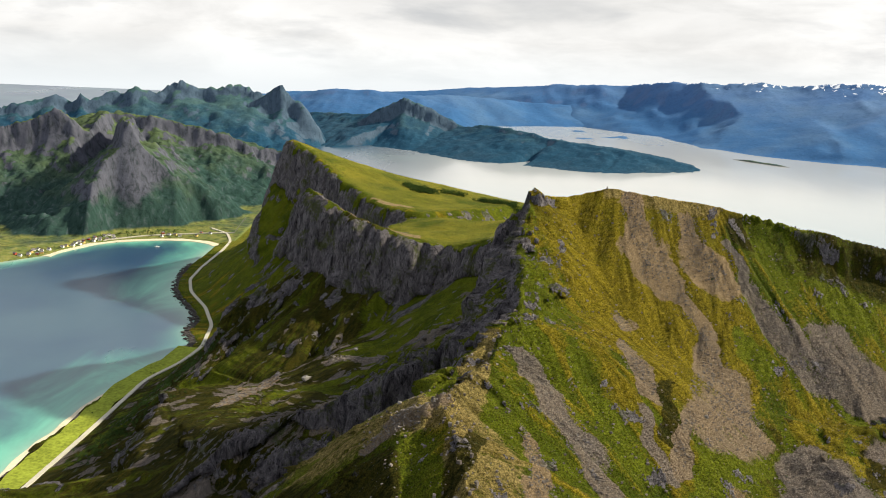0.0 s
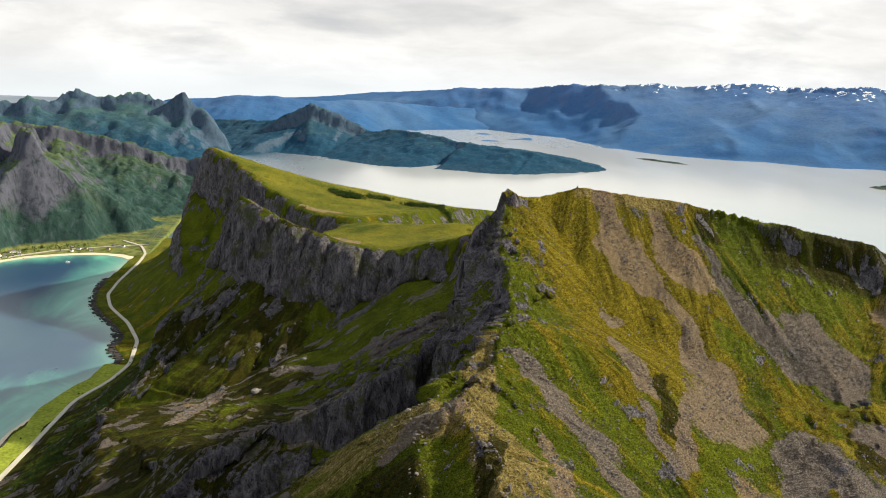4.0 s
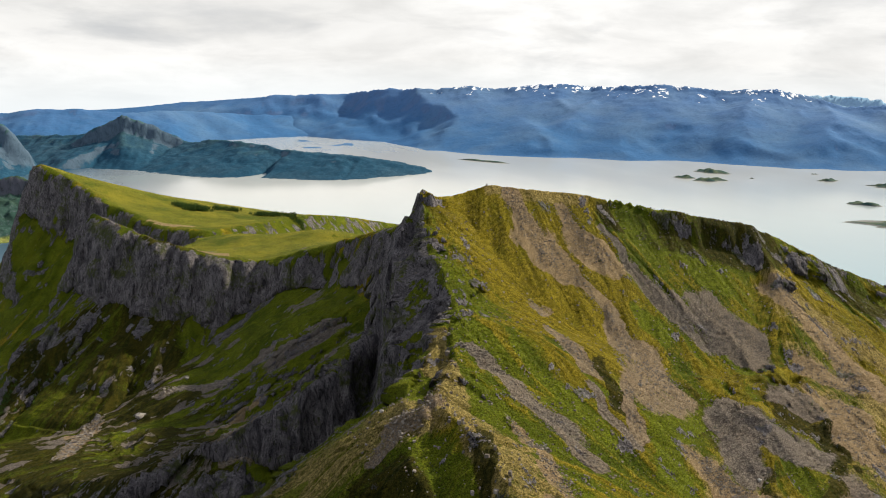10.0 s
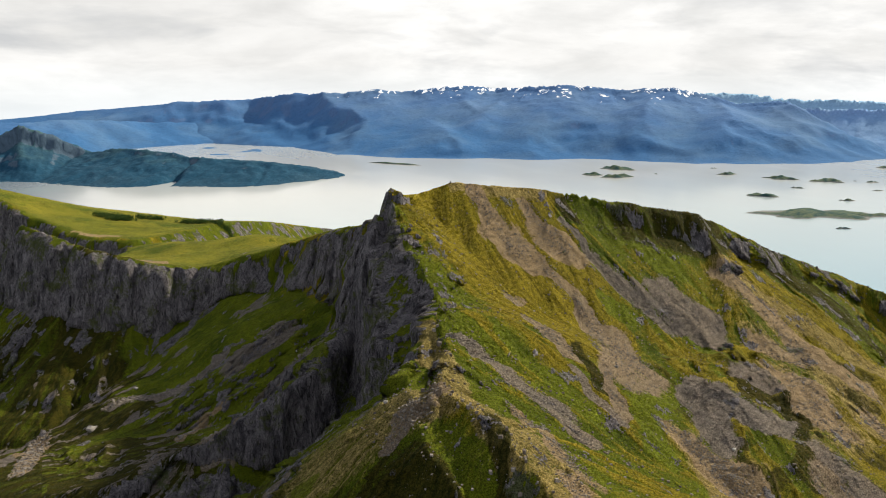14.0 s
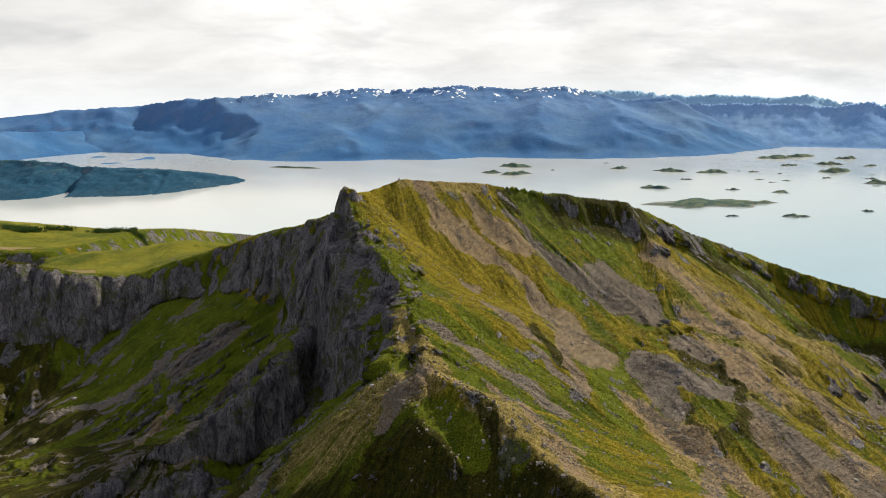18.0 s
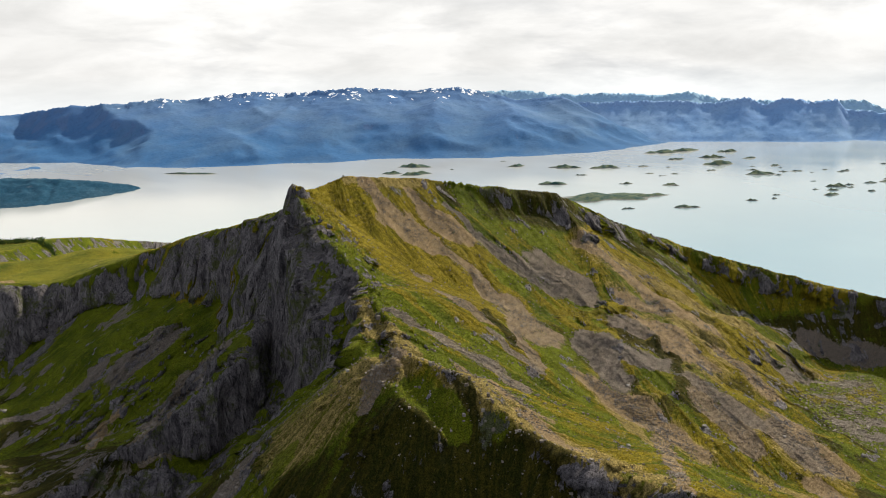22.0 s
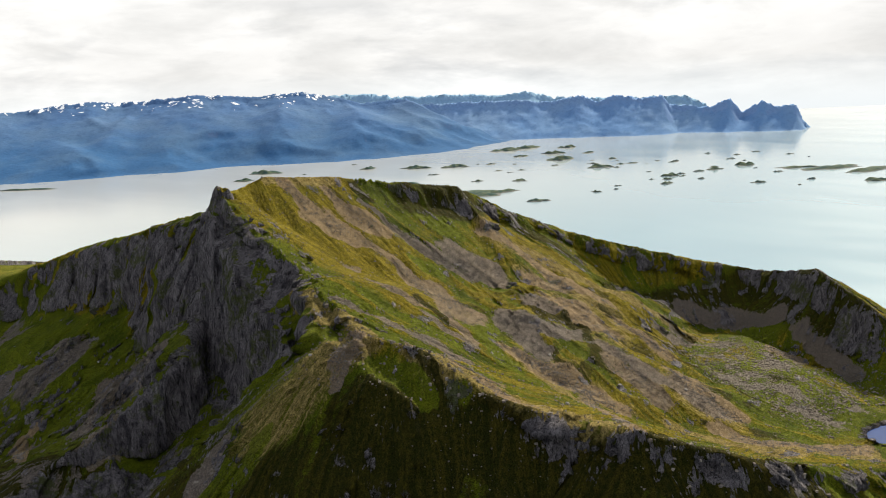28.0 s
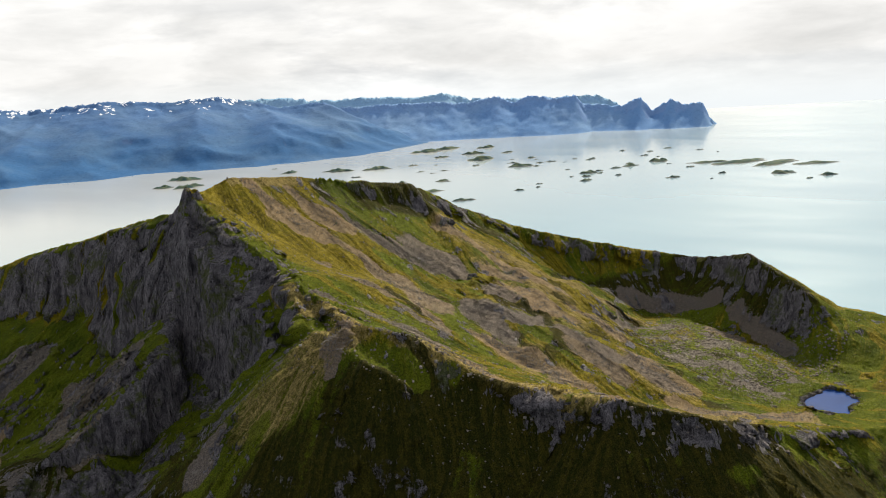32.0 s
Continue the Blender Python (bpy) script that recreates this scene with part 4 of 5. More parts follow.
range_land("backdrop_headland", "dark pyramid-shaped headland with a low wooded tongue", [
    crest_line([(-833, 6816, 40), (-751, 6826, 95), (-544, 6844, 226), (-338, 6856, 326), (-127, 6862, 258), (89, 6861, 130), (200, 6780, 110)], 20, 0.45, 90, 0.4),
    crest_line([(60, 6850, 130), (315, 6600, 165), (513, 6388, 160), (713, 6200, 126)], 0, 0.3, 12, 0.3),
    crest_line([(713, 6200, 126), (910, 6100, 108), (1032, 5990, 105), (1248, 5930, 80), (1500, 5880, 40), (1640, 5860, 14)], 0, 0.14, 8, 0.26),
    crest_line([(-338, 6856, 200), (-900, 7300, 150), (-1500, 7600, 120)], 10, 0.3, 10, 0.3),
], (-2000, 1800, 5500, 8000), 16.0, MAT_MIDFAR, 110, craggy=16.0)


LONG_SHORE = [(-3000, 9300), (300, 9150), (963, 9000), (1345, 8500), (1832, 7950), (2082, 6740), (2777, 6380), (3674, 6130), (4363, 5420), (5164, 5110), (6076, 5110), (6560, 5440), (6900, 6300)]


def long_shore(x, y):
    d, side, _, _, _ = along(x + 60 * fbm(x, y, 400, 3, 61), y + 60 * fbm(x, y, 400, 3, 62), LONG_SHORE)
    rise = 0.20 + 0.12 * fbm(x, y, 700, 3, 63) + 0.38 * smooth(1900 - x, 0, 1300)
    return -6 + rise * d * side + 0.0003 * d * d * (side > 0) + 16 * fbm(x, y, 240, 3, 64) * smooth(d * side, 60, 400)


SNOW_CREST = [*pushed(1.1, [(-1800, 9080, 205), (-758, 9113, 228), (-193, 9126, 268), (200, 9115, 315)]), *pushed(1.06, [(860, 9057, 356)]), *pushed(1.03, [(1488, 8957, 436), (1804, 8889, 448)]), (2227, 8780, 469), (2544, 8684, 443), (2911, 8556, 488), (3119, 8476, 462), (3678, 8230, 522), (3976, 8080, 497), (4404, 7512, 540), (4809, 7237, 500), (5197, 6942, 521), (5404, 6770, 469), (5644, 6557, 385), (5909, 6302, 410)]
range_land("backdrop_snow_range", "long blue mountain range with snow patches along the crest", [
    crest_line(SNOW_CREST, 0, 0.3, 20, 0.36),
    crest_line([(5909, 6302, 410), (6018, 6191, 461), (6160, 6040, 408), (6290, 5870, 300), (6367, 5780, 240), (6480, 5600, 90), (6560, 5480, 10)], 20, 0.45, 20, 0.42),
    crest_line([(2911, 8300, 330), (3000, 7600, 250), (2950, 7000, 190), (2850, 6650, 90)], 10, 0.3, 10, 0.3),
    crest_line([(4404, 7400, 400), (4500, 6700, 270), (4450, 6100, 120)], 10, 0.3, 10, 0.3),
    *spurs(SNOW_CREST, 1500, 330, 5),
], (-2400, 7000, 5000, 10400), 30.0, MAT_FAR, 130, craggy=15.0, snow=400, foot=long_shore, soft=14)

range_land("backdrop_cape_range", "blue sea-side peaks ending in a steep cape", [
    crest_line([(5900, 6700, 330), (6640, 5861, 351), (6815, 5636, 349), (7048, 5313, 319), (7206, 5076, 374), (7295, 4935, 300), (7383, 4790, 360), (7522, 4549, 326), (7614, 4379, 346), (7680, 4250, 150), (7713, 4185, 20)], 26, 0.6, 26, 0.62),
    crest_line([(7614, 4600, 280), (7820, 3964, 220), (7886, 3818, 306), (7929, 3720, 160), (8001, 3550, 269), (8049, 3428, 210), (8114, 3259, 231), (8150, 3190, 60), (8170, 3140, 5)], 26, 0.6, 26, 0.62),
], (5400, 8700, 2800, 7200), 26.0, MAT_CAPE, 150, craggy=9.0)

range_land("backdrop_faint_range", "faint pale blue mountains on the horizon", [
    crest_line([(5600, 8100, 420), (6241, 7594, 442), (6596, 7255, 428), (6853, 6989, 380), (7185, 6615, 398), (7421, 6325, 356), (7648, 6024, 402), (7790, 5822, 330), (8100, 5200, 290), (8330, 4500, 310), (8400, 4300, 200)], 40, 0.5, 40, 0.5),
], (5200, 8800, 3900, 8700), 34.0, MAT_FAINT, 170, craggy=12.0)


# ---- tarn ----
def disc(name, cx, cy, z, rx, ry, mat, seed, points=64, turn=0.0):
    bm = bmesh.new()
    ring = []
    for i in range(points):
        a = 2 * math.pi * i / points
        r = 1 + 0.22 * noise.noise((math.cos(a) * 1.3 + seed, math.sin(a) * 1.3, seed))
        u, v = math.cos(a) * rx * r, math.sin(a) * ry * r
        ring.append(bm.verts.new(Vector((cx + u * math.cos(turn) - v * math.sin(turn), cy + u * math.sin(turn) + v * math.cos(turn), z)) * SCALE))
    bm.faces.new(ring)
    mesh = bpy.data.meshes.new(name)
    bm.to_mesh(mesh)
    bm.free()
    mesh.materials.append(mat)
    return new(name, mesh)


tagged(disc("water_tarn", 622, 330, 267, 84, 56, MAT_TARN, 3), "dark blue mountain tarn among scree and grass", "tarn", kind="structure")
tagged(disc("water_pool", 622, 425, 271, 12, 8, MAT_TARN, 9, 24), "small dark blue pool near the tarn", "pool", kind="structure")

# ---- ribbons: road, beach ----
MAT_ROAD = plain("pale_gravel_road", (0.42, 0.40, 0.33), 0.9, 0.8, 0.15)
MAT_VERGE = plain("verge_grass", (0.20, 0.24, 0.03), 0.9, 0.3, 0.4)
MAT_SAND = plain("pale_sand", (0.55, 0.49, 0.36), 0.95, 0.4, 0.15)
MAT_SHOREROCK = plain("dark_shore_rock", (0.055, 0.050, 0.048), 0.85, 0.3, 0.5)


def height_at(points):
    q = np.array(points, float)
    near = near_land(q[:, 0], q[:, 1])
    back = bayside_foot(q[:, 0], q[:, 1])
    return np.where(q[:, 1] > 3240, np.maximum(back, 0), np.maximum(near, 0))


def dense(line, step):
    out = []
    for (x0, y0), (x1, y1) in zip(line[:-1], line[1:]):
        n = max(1, int(math.hypot(x1 - x0, y1 - y0) / step))
        out += [(x0 + (x1 - x0) * i / n, y0 + (y1 - y0) * i / n) for i in range(n)]
    pts = np.array(out + [line[-1]], float)
    for _ in range(3):
        pts[1:-1] = 0.25 * pts[:-2] + 0.5 * pts[1:-1] + 0.25 * pts[2:]
    return pts


def ribbon(name, line, width, mat, z=None, lift=1.0, thick=3.0, wobble=0.0, seed=0):
    pts = dense(line, 14)
    d = np.gradient(pts, axis=0)
    side = np.stack([-d[:, 1], d[:, 0]], 1) / np.linalg.norm(d, axis=1)[:, None]
    half = 0.5 * width * (1 + wobble * perlin(pts[:, 0] / 60, pts[:, 1] / 60, seed))[:, None]
    left, right = pts + side * half, pts - side * half
    zz = (np.full(len(pts), z) if z is not None else np.maximum(np.maximum(height_at(left), height_at(right)), height_at(pts)) + lift)
    rows = [np.c_[left, zz - thick], np.c_[left, zz], np.c_[right, zz], np.c_[right, zz - thick]]
    verts = np.stack(rows, 1).reshape(-1, 3)
    return new(name, mesh_from(name, verts * SCALE, grid_quads(len(pts), 4), mat, smooth_faces=False))


VILLAGE_ROAD = [(-760, 3420), (-909, 3400), (-998, 3376), (-1118, 3330), (-1235, 3240), (-1300, 3150), (-1345, 3060), (-1400, 2960)]
tagged(ribbon("road_coast", ROAD, 9, MAT_ROAD, lift=2.0), "narrow pale coast road below the mountain", "road", kind="structure")
tagged(ribbon("road_village", VILLAGE_ROAD, 8, MAT_ROAD, lift=2.5), "narrow pale road behind the beach", "road", kind="structure")
tagged(ribbon("ground_verge", [(a - 30, b) for a, b in ROAD[:7]], 52, MAT_VERGE, lift=0.6, wobble=0.4), "yellow green grass verge between road and shore", "grass", kind="structure")
tagged(ribbon("ground_beach", BAY_HEAD[1:], 34, MAT_SAND, z=1.2, wobble=0.5), "pale curved sand beach at the head of the bay", "beach", kind="structure")
tagged(ribbon("ground_foreshore", SHORE[1:10], 22, MAT_SAND, z=1.0, wobble=0.6, seed=4), "narrow pale stony foreshore along the bay", "foreshore", kind="structure")


# ---- stones ----
CUBE = np.array([(x, y, z) for z in (-1, 1) for y in (-1, 1) for x in (-1, 1)], float)
CUBE_Q = np.array([(0, 2, 3, 1), (4, 5, 7, 6), (0, 1, 5, 4), (2, 6, 7, 3), (0, 4, 6, 2), (1, 3, 7, 5)])


def stones(name, label, places, sizes, mat, seed, flat=0.7):
    """Many loose stones, each a block with knocked corners, in one mesh."""
    r = np.random.RandomState(seed)
    k = len(places)
    v = CUBE[None] * r.uniform(0.45, 1.0, (k, 8, 3))
    v *= (sizes[:, None] * r.uniform(0.7, 1.3, (k, 3)) * (1, 1, flat))[:, None, :] * 0.5
    a = r.uniform(0, 2 * math.pi, k)
    c, s = np.cos(a)[:, None], np.sin(a)[:, None]
    v = np.stack([v[..., 0] * c - v[..., 1] * s, v[..., 0] * s + v[..., 1] * c, v[..., 2]], -1)
    v += places[:, None, :]
    quads = (CUBE_Q[None] + 8 * np.arange(k)[:, None, None]).reshape(-1, 4)
    ob = new(name, mesh_from(name, v.reshape(-1, 3) * SCALE, quads, mat, smooth_faces=False))
    return tagged(ob, label, "stones", kind="stuff")


def stone_material(name, dark, light):
    m, n = material(name)
    g = n.add("ShaderNodeNewGeometry")
    p, rnd = g.outputs["Position"], g.outputs["Random Per Island"]
    color = n.mix(rnd, dark, light)
    color = n.mix(n.ramp(n.noise(p, 3.0, 4), 0.4, 0.7, 0.0, 0.5), color, tuple(0.6 * q for q in dark))
    finish(n, principled(n, color, 0.9, n.noise(p, 5.0, 4), 0.4, 0.2))
    return m


MAT_STONE = stone_material("grey_scree_stone", (0.10, 0.086, 0.076), (0.235, 0.208, 0.182))


def scatter(count, seed, blobs, lo, hi, power=3.0):
    blobs = [b[:6] for b in blobs]
    r = np.random.RandomState(seed)
    weights = np.array([math.hypot(b[3] - b[0], b[4] - b[1]) * (b[2] + b[5]) + 20 * b[5] for b in blobs])
    pick = r.choice(len(blobs), count, p=weights / weights.sum())
    b = np.array(blobs, float)[pick]
    q = r.uniform(-0.05, 1.05, count)
    rad = (b[:, 2] + q * (b[:, 5] - b[:, 2])) * 1.15
    a, f = r.uniform(0, 2 * math.pi, count), np.sqrt(r.uniform(0, 1, count))
    x = b[:, 0] + q * (b[:, 3] - b[:, 0]) + rad * f * np.cos(a)
    y = b[:, 1] + q * (b[:, 4] - b[:, 1]) + rad * f * np.sin(a)
    size = lo + (hi - lo) * r.uniform(0, 1, count) ** power
    return np.stack([x, y, near_land(x, y) + 0.15 * size], 1), size


place, size = scatter(42000, 11, SCREE_NEAR, 0.5, 2.0, 4.0)
stones("scree_stones", "grey and brown loose scree stones on the slopes", place, size, MAT_STONE, 12)
place, size = scatter(6000, 13, SCREE_SHADE, 1.0, 4.5, 4.0)
stones("talus_stones", "purple grey talus blocks below the shaded wall", place, size, MAT_STONE, 14)
r_all = np.random.RandomState(21)
px, py = r_all.uniform(-60, 900, 12000), r_all.uniform(330, 1000, 12000)
stones("slope_stones", "scattered pale stones in the mountain grass", np.stack([px, py, near_land(px, py) + 0.1], 1), 0.5 + 2.3 * r_all.uniform(0, 1, 12000) ** 4, MAT_STONE, 22)
px, py = r_all.uniform(540, 830, 5000), r_all.uniform(350, 640, 5000)
near_tarn = np.hypot((px - 622) / 1.35, (py - 330) * 1.05) > 75
px, py = px[near_tarn], py[near_tarn]
stones("tarn_stones", "grey boulders strewn over the ground by the tarn", np.stack([px, py, near_land(px, py) + 0.2], 1), 0.8 + 3.6 * r_all.uniform(0, 1, len(px)) ** 4, MAT_STONE, 30)
# the craggy edges of the rims
edge = dense([(c[0] - 4, c[1]) for c in ARETE[3:13]], 2.0)
edge = edge + r_all.normal(0, 9, (len(edge), 2))
stones("rim_stones", "broken grey blocks along the rim of the bowl", np.c_[edge, near_land(edge[:, 0], edge[:, 1]) + 0.4], 0.9 + 3.0 * r_all.uniform(0, 1, len(edge)) ** 3, MAT_STONE, 24, 1.1)
edge = dense([(c[0], c[1]) for c in CREST[4:]], 2.0)
edge = np.repeat(edge, 2, 0) + r_all.normal(0, 4, (len(edge) * 2, 2))
stones("crest_stones", "dark broken blocks along the jagged crest", np.c_[edge, near_land(edge[:, 0], edge[:, 1]) + 0.3], 0.7 + 2.0 * r_all.uniform(0, 1, len(edge)) ** 3, MAT_SHOREROCK, 26, 1.0)
rim = dense([(a - 4, b) for a, b in SHORE[7:16]], 3.0)
rim = np.repeat(rim, 5, 0) + r_all.normal(0, 8, (len(rim) * 5, 2))
stones("shore_stones", "dark wet rocks along the shore of the bay", np.c_[rim, np.full(len(rim), 0.6)], 3 + 9 * r_all.uniform(0, 1, len(rim)) ** 2, MAT_SHOREROCK, 28, 0.5)


# ---- single boulders and the summit cairn ----
def rock_mesh(name, seed, size, mat, flat=0.75):
    bm = bmesh.new()
    bmesh.ops.create_icosphere(bm, subdivisions=2, radius=size * 0.5)
    for v in bm.verts:
        q = v.co / size * 2.4 + Vector((seed * 3.1, seed, 0))
        v.co *= 1 + 0.45 * noise.noise(q) + 0.18 * noise.noise(q * 2.7)
        v.co.z *= flat
    mesh = bpy.data.meshes.new(name)
    bm.to_mesh(mesh)
    bm.free()
    mesh.materials.append(mat)
    return mesh


MAT_PALE = plain("pale_weathered_boulder", (0.34, 0.325, 0.30), 0.85, 2.0, 0.25)
MAT_BLOCK = plain("grey_boulder", (0.22, 0.205, 0.19), 0.9, 2.0, 0.35)
BOULDERS = [(-228, 1480, 16, 0), (114, 1239, 5, 1), (780, 802, 9, 1), (-60, 1420, 7, 0), (-150, 1560, 8, 0), (60, 1300, 5, 1), (236, 742, 4, 0), (330, 560, 5, 0), (420, 520, 5, 0), (300, 640, 4, 1), (-30, 690, 4, 0), (160, 520, 4, 0), (520, 480, 6, 0), (690, 480, 6, 1), (705, 500, 5, 0), (730, 470, 5, 0)]
for i, (bx, by, bs, pale) in enumerate(BOULDERS):
    ob = new("boulder", rock_mesh("boulder", i + 2, bs * SCALE, MAT_PALE if pale else MAT_BLOCK))
    ob.matrix_world = pose(bx * SCALE, by * SCALE, float(near_land(np.array([float(bx)]), np.array([float(by)]))[0] + bs * 0.2) * SCALE, 0, 0, i * 47)
    tagged(ob, "pale weathered boulder on the mountain slope" if pale else "large grey boulder lying on the grassy slope", "boulder", "boulders")

cairn = tagged(new("cairn"), "small pile of grey stones on the grassy summit", "cairn")
top = float(near_land(np.array([184.0]), np.array([1026.0]))[0]) * SCALE
cairn.matrix_world = pose(184 * SCALE, 1026 * SCALE, top)
for i in range(7):
    ob = new("stone", rock_mesh("cairn_stone", 40 + i, (2.0 - 0.2 * i) * SCALE, MAT_BLOCK, 0.6))
    ob.parent = cairn
    ob.matrix_local = pose(0.5 * SCALE * math.cos(i * 2.1), 0.5 * SCALE * math.sin(i * 2.1), (0.2 + 0.42 * i) * SCALE, 0, 0, i * 50)

# ---- islands ----
def isle_material():
    m, n = material("skerry_cover")
    p = n.add("ShaderNodeNewGeometry").outputs["Position"]
    z = n.add("ShaderNodeSeparateXYZ", {0: p}).outputs[2]
    mid, small = n.noise(p, 0.05, 5), n.noise(p, 0.2, 5, 0.65)
    grass = n.mix(n.ramp(mid, 0.4, 0.6), (0.022, 0.052, 0.050), (0.070, 0.092, 0.060))
    bare = n.mix(n.ramp(small, 0.4, 0.65), (0.10, 0.108, 0.115), (0.20, 0.20, 0.19))
    color = n.mix(n.ramp(n.math("ADD", z, n.math("MULTIPLY", n.math("SUBTRACT", small, 0.5), 7)), 0.6, 2.6), bare, grass)
    finish(n, principled(n, color, 0.9, small, 0.5, 2.0))
    return m


MAT_ISLE = isle_material()


def islet(cx, cy, length, seed, slim=0.55, tall=0.10, label="low rocky green islet in the calm sea"):
    n_r, n_a = 7, 30
    rot = radians(-32 + 18 * math.sin(seed * 2.3))
    tallness = min(26.0, 3.0 + tall * length)
    verts, height = [], 0.0
    for i in range(n_r):
        q = i / (n_r - 1)
        for j in range(n_a):
            a = 2 * math.pi * j / n_a
            e = Vector((math.cos(a), math.sin(a), 0))
            r = 1 + 0.55 * noise.noise(e * 1.4 + Vector((seed * 5.3, 0, 0))) + 0.25 * noise.noise(e * 3.5 + Vector((0, seed * 2.1, 0)))
            u, v = q * e.x * length * 0.5 * r, q * e.y * length * 0.5 * slim * r
            height = tallness * (1 - q**2.2) * (0.75 + 0.9 * noise.noise((u / length * 5, v / length * 5, seed * 1.7))) - 1.5 * q
            verts.append((cx + u * math.cos(rot) - v * math.sin(rot), cy + u * math.sin(rot) + v * math.cos(rot), height))
    quads = []
    for i in range(n_r - 1):
        for j in range(n_a):
            k = (j + 1) % n_a
            quads.append((i * n_a + j, (i + 1) * n_a + j, (i + 1) * n_a + k, i * n_a + k))
    ob = new("islet", mesh_from("islet", np.array(verts) * SCALE, quads, MAT_ISLE))
    return tagged(ob, label, "islet", "islets of the sound")


ISLETS = [
    (4061, 4887, 146), (4255, 4585, 186), (4430, 4338, 205), (3386, 2867, 136), (3798, 2762, 70), (3933, 2712, 45), (4056, 2777, 47), (4381, 2735, 42), (4252, 2571, 115), (4583, 2711, 145),
    (4835, 2651, 93), (4973, 2597, 133), (4507, 2118, 96), (4510, 1886, 33), (4756, 1908, 63), (4837, 1578, 175), (4658, 1378, 54), (4822, 1317, 124), (5467, 4701, 285), (5708, 4640, 242),
    (5417, 4178, 181), (5864, 4339, 193), (5095, 3882, 256), (4787, 3347, 196), (5259, 3537, 84), (3202, 5225, 159), (3567, 5509, 171), (4006, 3454, 107),
]
MORE_ISLETS = [(3562, 5436, 250), (4239, 4532, 160), (3299, 5076, 232), (3559, 4004, 170), (3870, 3682, 80), (3147, 3052, 70), (5027, 3857, 100), (5564, 3941, 110), (4420, 2650, 80), (4680, 2690, 60), (4520, 2480, 60), (5000, 2200, 70), (5150, 4300, 120), (5300, 3050, 60)]
for i, (ix, iy, il) in enumerate(ISLETS + MORE_ISLETS):
    islet(ix, iy, il, i + 1)
skerries = random.Random(17)
for i in range(34):
    # small rocks strewn along a belt across the sound
    q = skerries.random()
    islet(3900 + 1900 * q + skerries.gauss(0, 260), 4700 - 2500 * q + skerries.gauss(0, 420), skerries.uniform(26, 95), i + 90, 0.45, 0.06)
islet(5250, 2521, 150, 61, 0.7, 0.16, "rounded green islet higher than its neighbours")
islet(3330, 3400, 640, 63, 0.5, 0.05, "long low island with green and grey ground")
islet(3545, 3260, 228, 64, 0.4, 0.06, "low green island close to a longer one")
islet(2191, 6400, 475, 65, 0.14, 0.02, "long thin wooded island near the far shore")
for k, (ix, iy, il) in enumerate([(5240, 2180, 300), (5290, 1980, 420), (5310, 1740, 420), (5330, 1520, 300)]):
    islet(ix, iy, il, 70 + k, 0.34, 0.035, "long low island of bare rock and grass")

# ---- village, boat ----
HOUSE_WALLS = [plain("white_house_paint", (0.80, 0.80, 0.76), 0.7, 3, 0.05), plain("red_house_paint", (0.34, 0.06, 0.04), 0.7, 3, 0.15), plain("ochre_house_paint", (0.62, 0.45, 0.16), 0.7, 3, 0.12)]
MAT_ROOF = plain("grey_roofing", (0.16, 0.15, 0.15), 0.8, 3, 0.2)


def part(name, bm, mat, parent, label=""):
    mesh = bpy.data.meshes.new(name)
    bm.to_mesh(mesh)
    bm.free()
    mesh.materials.append(mat)
    ob = new(name, mesh)
    ob.parent = parent
    return tagged(ob, label)


def solid(points, faces):
    bm = bmesh.new()
    vs = [bm.verts.new(Vector(p) * SCALE) for p in points]
    for f in faces:
        bm.faces.new([vs[i] for i in f])
    bmesh.ops.recalc_face_normals(bm, faces=bm.faces)
    return bm


def box_bm(x0, x1, y0, y1, z0, z1):
    return solid([(x, y, z) for z in (z0, z1) for y in (y0, y1) for x in (x0, x1)], [tuple(int(i) for i in f) for f in CUBE_Q])


def build_house(paint, label, w=12.0, d=8.5, h=4.6, peak=8.0):
    house = tagged(new("house"), label, "house", "houses of the village")
    walls = [(-w / 2, -d / 2, -2), (w / 2, -d / 2, -2), (w / 2, d / 2, -2), (-w / 2, d / 2, -2), (-w / 2, -d / 2, h), (w / 2, -d / 2, h), (w / 2, d / 2, h), (-w / 2, d / 2, h), (-w / 2, 0, peak - 0.3), (w / 2, 0, peak - 0.3)]
    part("wall", solid(walls, [(0, 1, 5, 4), (2, 3, 7, 6), (1, 2, 6, 9, 5), (3, 0, 4, 8, 7), (0, 3, 2, 1)]), paint, house)
    e, o = 0.6, 0.5
    roof = [(-w / 2 - o, -d / 2 - o, h - 0.4), (w / 2 + o, -d / 2 - o, h - 0.4), (w / 2 + o, 0, peak), (-w / 2 - o, 0, peak), (-w / 2 - o, d / 2 + o, h - 0.4), (w / 2 + o, d / 2 + o, h - 0.4)]
    roof += [(x, y, z + e) for x, y, z in roof]
    part("roof", solid(roof, [(0, 1, 2, 3), (3, 2, 5, 4), (6, 9, 8, 7), (9, 10, 11, 8), (0, 6, 7, 1), (4, 5, 11, 10), (0, 3, 9, 6), (3, 4, 10, 9), (1, 7, 8, 2), (2, 8, 11, 5)]), MAT_ROOF, house)
    part("chimney", box_bm(-0.6, 0.6, -0.6, 0.6, peak - 1, peak + 1.4), MAT_BLOCK, house)
    for sx in (-0.28, 0.0, 0.28):
        part("window", box_bm(sx * w - 0.6, sx * w + 0.6, -d / 2 - 0.06, -d / 2 + 0.1, 1.4, 2.9), MAT_SHOREROCK, house)
    return house


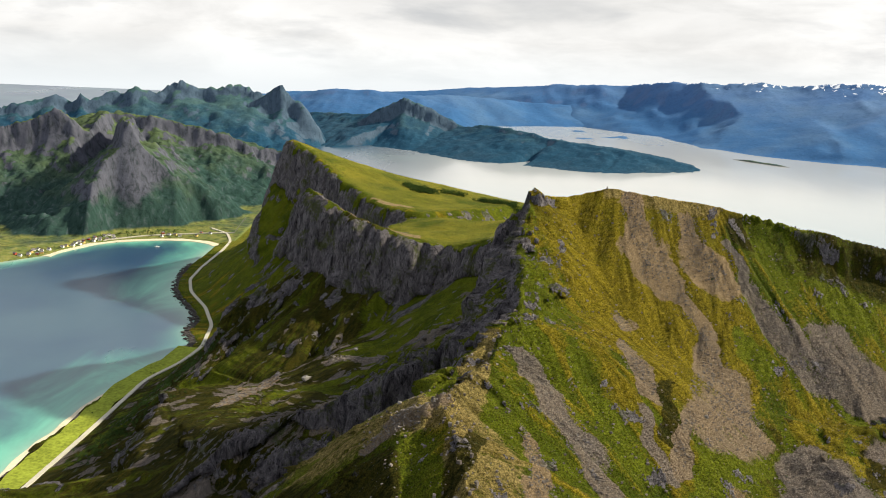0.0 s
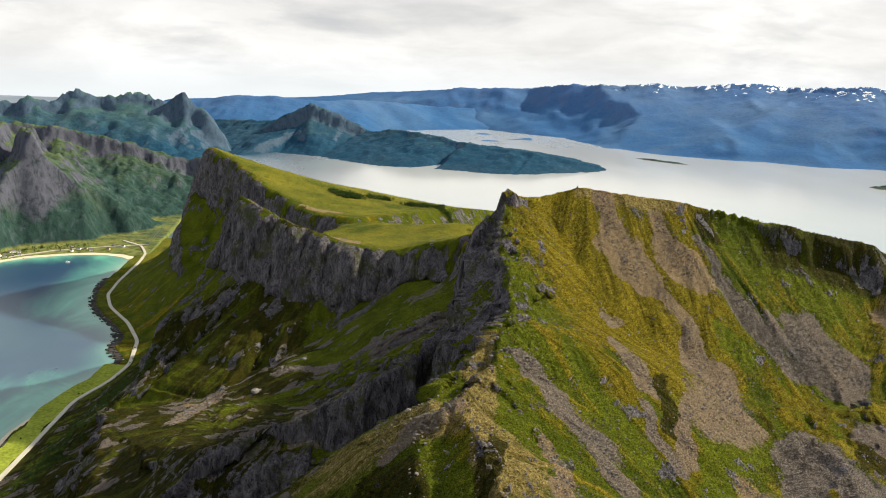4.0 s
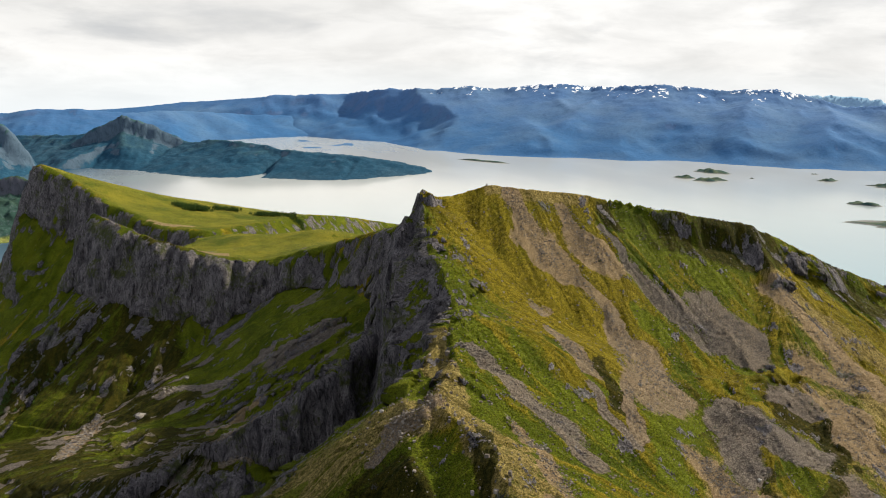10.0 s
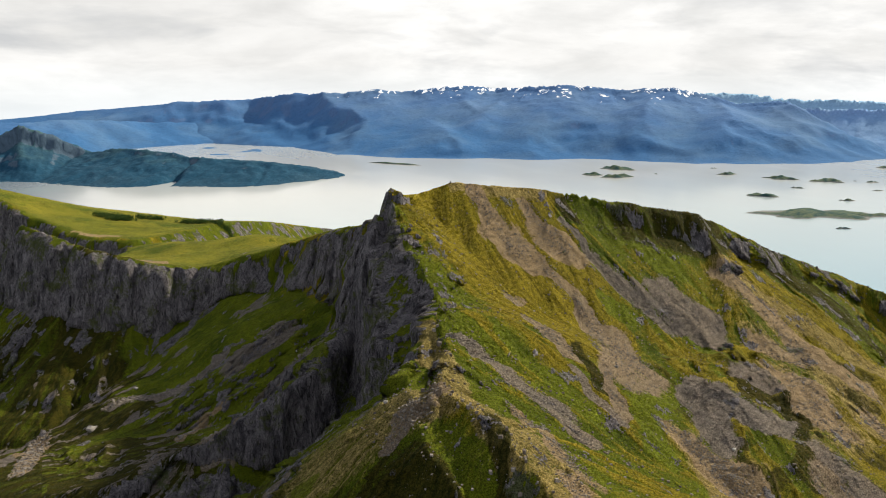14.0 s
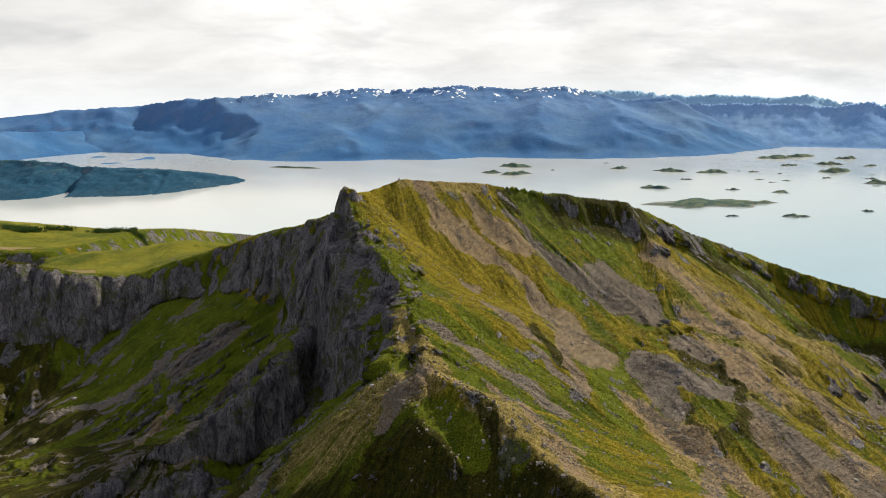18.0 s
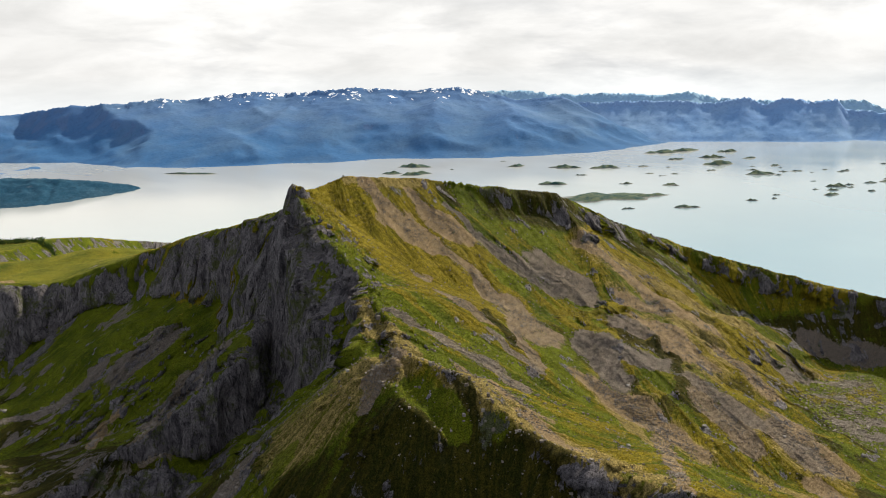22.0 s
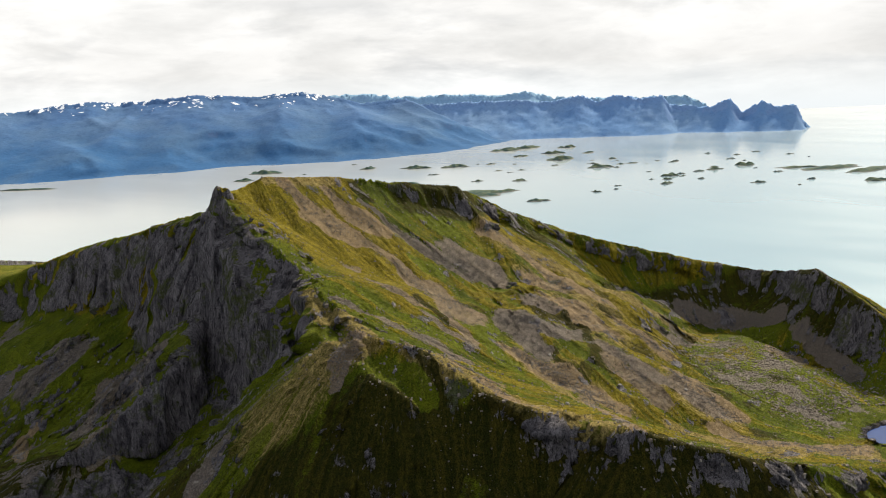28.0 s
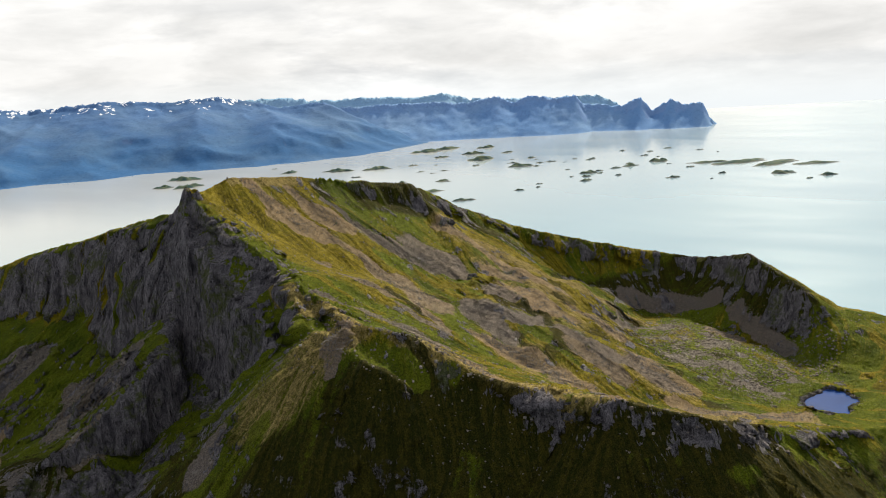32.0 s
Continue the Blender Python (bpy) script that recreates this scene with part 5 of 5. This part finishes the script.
kinds = [build_house(HOUSE_WALLS[0], "white wooden house with a grey gabled roof"), build_house(HOUSE_WALLS[1], "red wooden house with a grey gabled roof", 10.0, 8.0), build_house(HOUSE_WALLS[2], "ochre wooden house with a grey gabled roof", 11.0, 8.0)]
r_v = np.random.RandomState(5)
lane = dense(VILLAGE_ROAD, 10)
sites = []
for tries in range(600):
    if len(sites) == 38:
        break
    i = int(len(lane) * (0.55 + 0.45 * r_v.uniform()) if len(sites) > 7 else len(lane) * r_v.uniform(0.05, 0.4)) % len(lane)
    hx, hy = lane[i] + r_v.normal(0, 26, 2)
    gone = hy - np.interp(hx, BAY_X, BAY_Y)
    if 28 < gone < 105 and all(math.hypot(hx - a, hy - b) > 17 for a, b in sites):
        sites.append((hx, hy))
for i, (hx, hy) in enumerate(sites):
    z = float(np.min(bayside_foot(hx + np.array([-6.0, 6, 0, 0, 0]), hy + np.array([0.0, 0, 0, 6, -6]))))
    m = pose(hx * SCALE, hy * SCALE, (z + 0.4) * SCALE, 0, 0, r_v.uniform(-40, 40))
    k = kinds[[0, 0, 1, 0, 2][i % 5]]
    if i < 3:
        kinds[i].matrix_world = m
    else:
        copy_thing(k, m)

boat = tagged(new("boat"), "small white boat at anchor in the bay", "boat")
boat.matrix_world = pose(-1029 * SCALE, 3177 * SCALE, 0.3 * SCALE, 0, 0, 20)
part("hull", solid([(-7, -2, 0), (4, -2.2, 0), (8.5, 0, 0), (4, 2.2, 0), (-7, 2, 0), (-7, -2.6, 2.2), (4, -2.8, 2.4), (9.5, 0, 3), (4, 2.8, 2.4), (-7, 2.6, 2.2)], [(0, 4, 3, 2, 1), (0, 1, 6, 5), (1, 2, 7, 6), (2, 3, 8, 7), (3, 4, 9, 8), (4, 0, 5, 9), (5, 6, 7, 8, 9)]), HOUSE_WALLS[0], boat, "white hull")
part("cabin", box_bm(-3, 2, -1.6, 1.6, 2.2, 5), HOUSE_WALLS[0], boat)

# ---- woods ----
def leaf_material():
    m, n = material("birch_leaves")
    rnd = n.add("ShaderNodeNewGeometry").outputs["Random Per Island"]
    finish(n, principled(n, n.mix(rnd, (0.018, 0.040, 0.010), (0.06, 0.10, 0.022)), 0.8))
    return m


MAT_LEAF = leaf_material()


def woods(name, label, places, seed, tall=8.0):
    """Small trees: a tapered stem under a ragged crown of leaf clumps."""
    r = np.random.RandomState(seed)
    clumps, per = [], 26
    for x, y, z in places:
        h = tall * r.uniform(0.6, 1.2)
        c = r.normal(0, 1, (per, 3)) * (0.24 * h, 0.24 * h, 0.22 * h) + (x, y, z + 0.58 * h)
        clumps.append(c)
        clumps.append(np.stack([np.full(5, x), np.full(5, y), z + np.linspace(0, 0.5 * h, 5)], 1))
    c = np.concatenate(clumps)
    tri = r.normal(0, 1, (len(c), 4, 3)) * 0.10 * tall + c[:, None]
    quads = np.arange(4 * len(c)).reshape(-1, 4)
    ob = new(name, mesh_from(name, tri.reshape(-1, 3) * SCALE, quads, MAT_LEAF, smooth_faces=False))
    return tagged(ob, label, "trees", kind="stuff")


def spread(count, seed, boxes):
    r = np.random.RandomState(seed)
    out = []
    for _ in range(count):
        x0, y0, x1, y1, wide = boxes[r.randint(len(boxes))]
        q = r.uniform()
        out.append((x0 + q * (x1 - x0) + r.normal(0, wide), y0 + q * (y1 - y0) + r.normal(0, wide)))
    return np.array(out)


xy = spread(260, 3, [(-125, 2745, -40, 2765, 12), (-10, 2765, 60, 2770, 9), (100, 2680, 170, 2685, 10), (190, 2660, 240, 2650, 7), (-90, 2690, -40, 2720, 10)])
woods("plateau_trees", "dark clumps of birch along the plateau edge", np.c_[xy, near_land(xy[:, 0], xy[:, 1]) - 0.5], 31, 13.0)
xy = spread(1100, 4, [(-560, 1500, -520, 2000, 46), (-500, 1980, -480, 2300, 50), (-560, 1720, -470, 1760, 40), (-600, 1450, -560, 1650, 26)])
woods("slope_scrub", "dark green scrub on the slope above the road", np.c_[xy, near_land(xy[:, 0], xy[:, 1])], 32, 6.0)
xy = spread(500, 6, [(-1400, 3250, -1100, 3420, 36), (-1150, 3420, -800, 3560, 36), (-1420, 3120, -1350, 3250, 26)])
xy = xy[xy[:, 1] - np.interp(xy[:, 0], BAY_X, BAY_Y) < 120]
woods("village_trees", "green trees and hedges between the village houses", np.c_[xy, bayside_foot(xy[:, 0], xy[:, 1])], 33, 8.0)
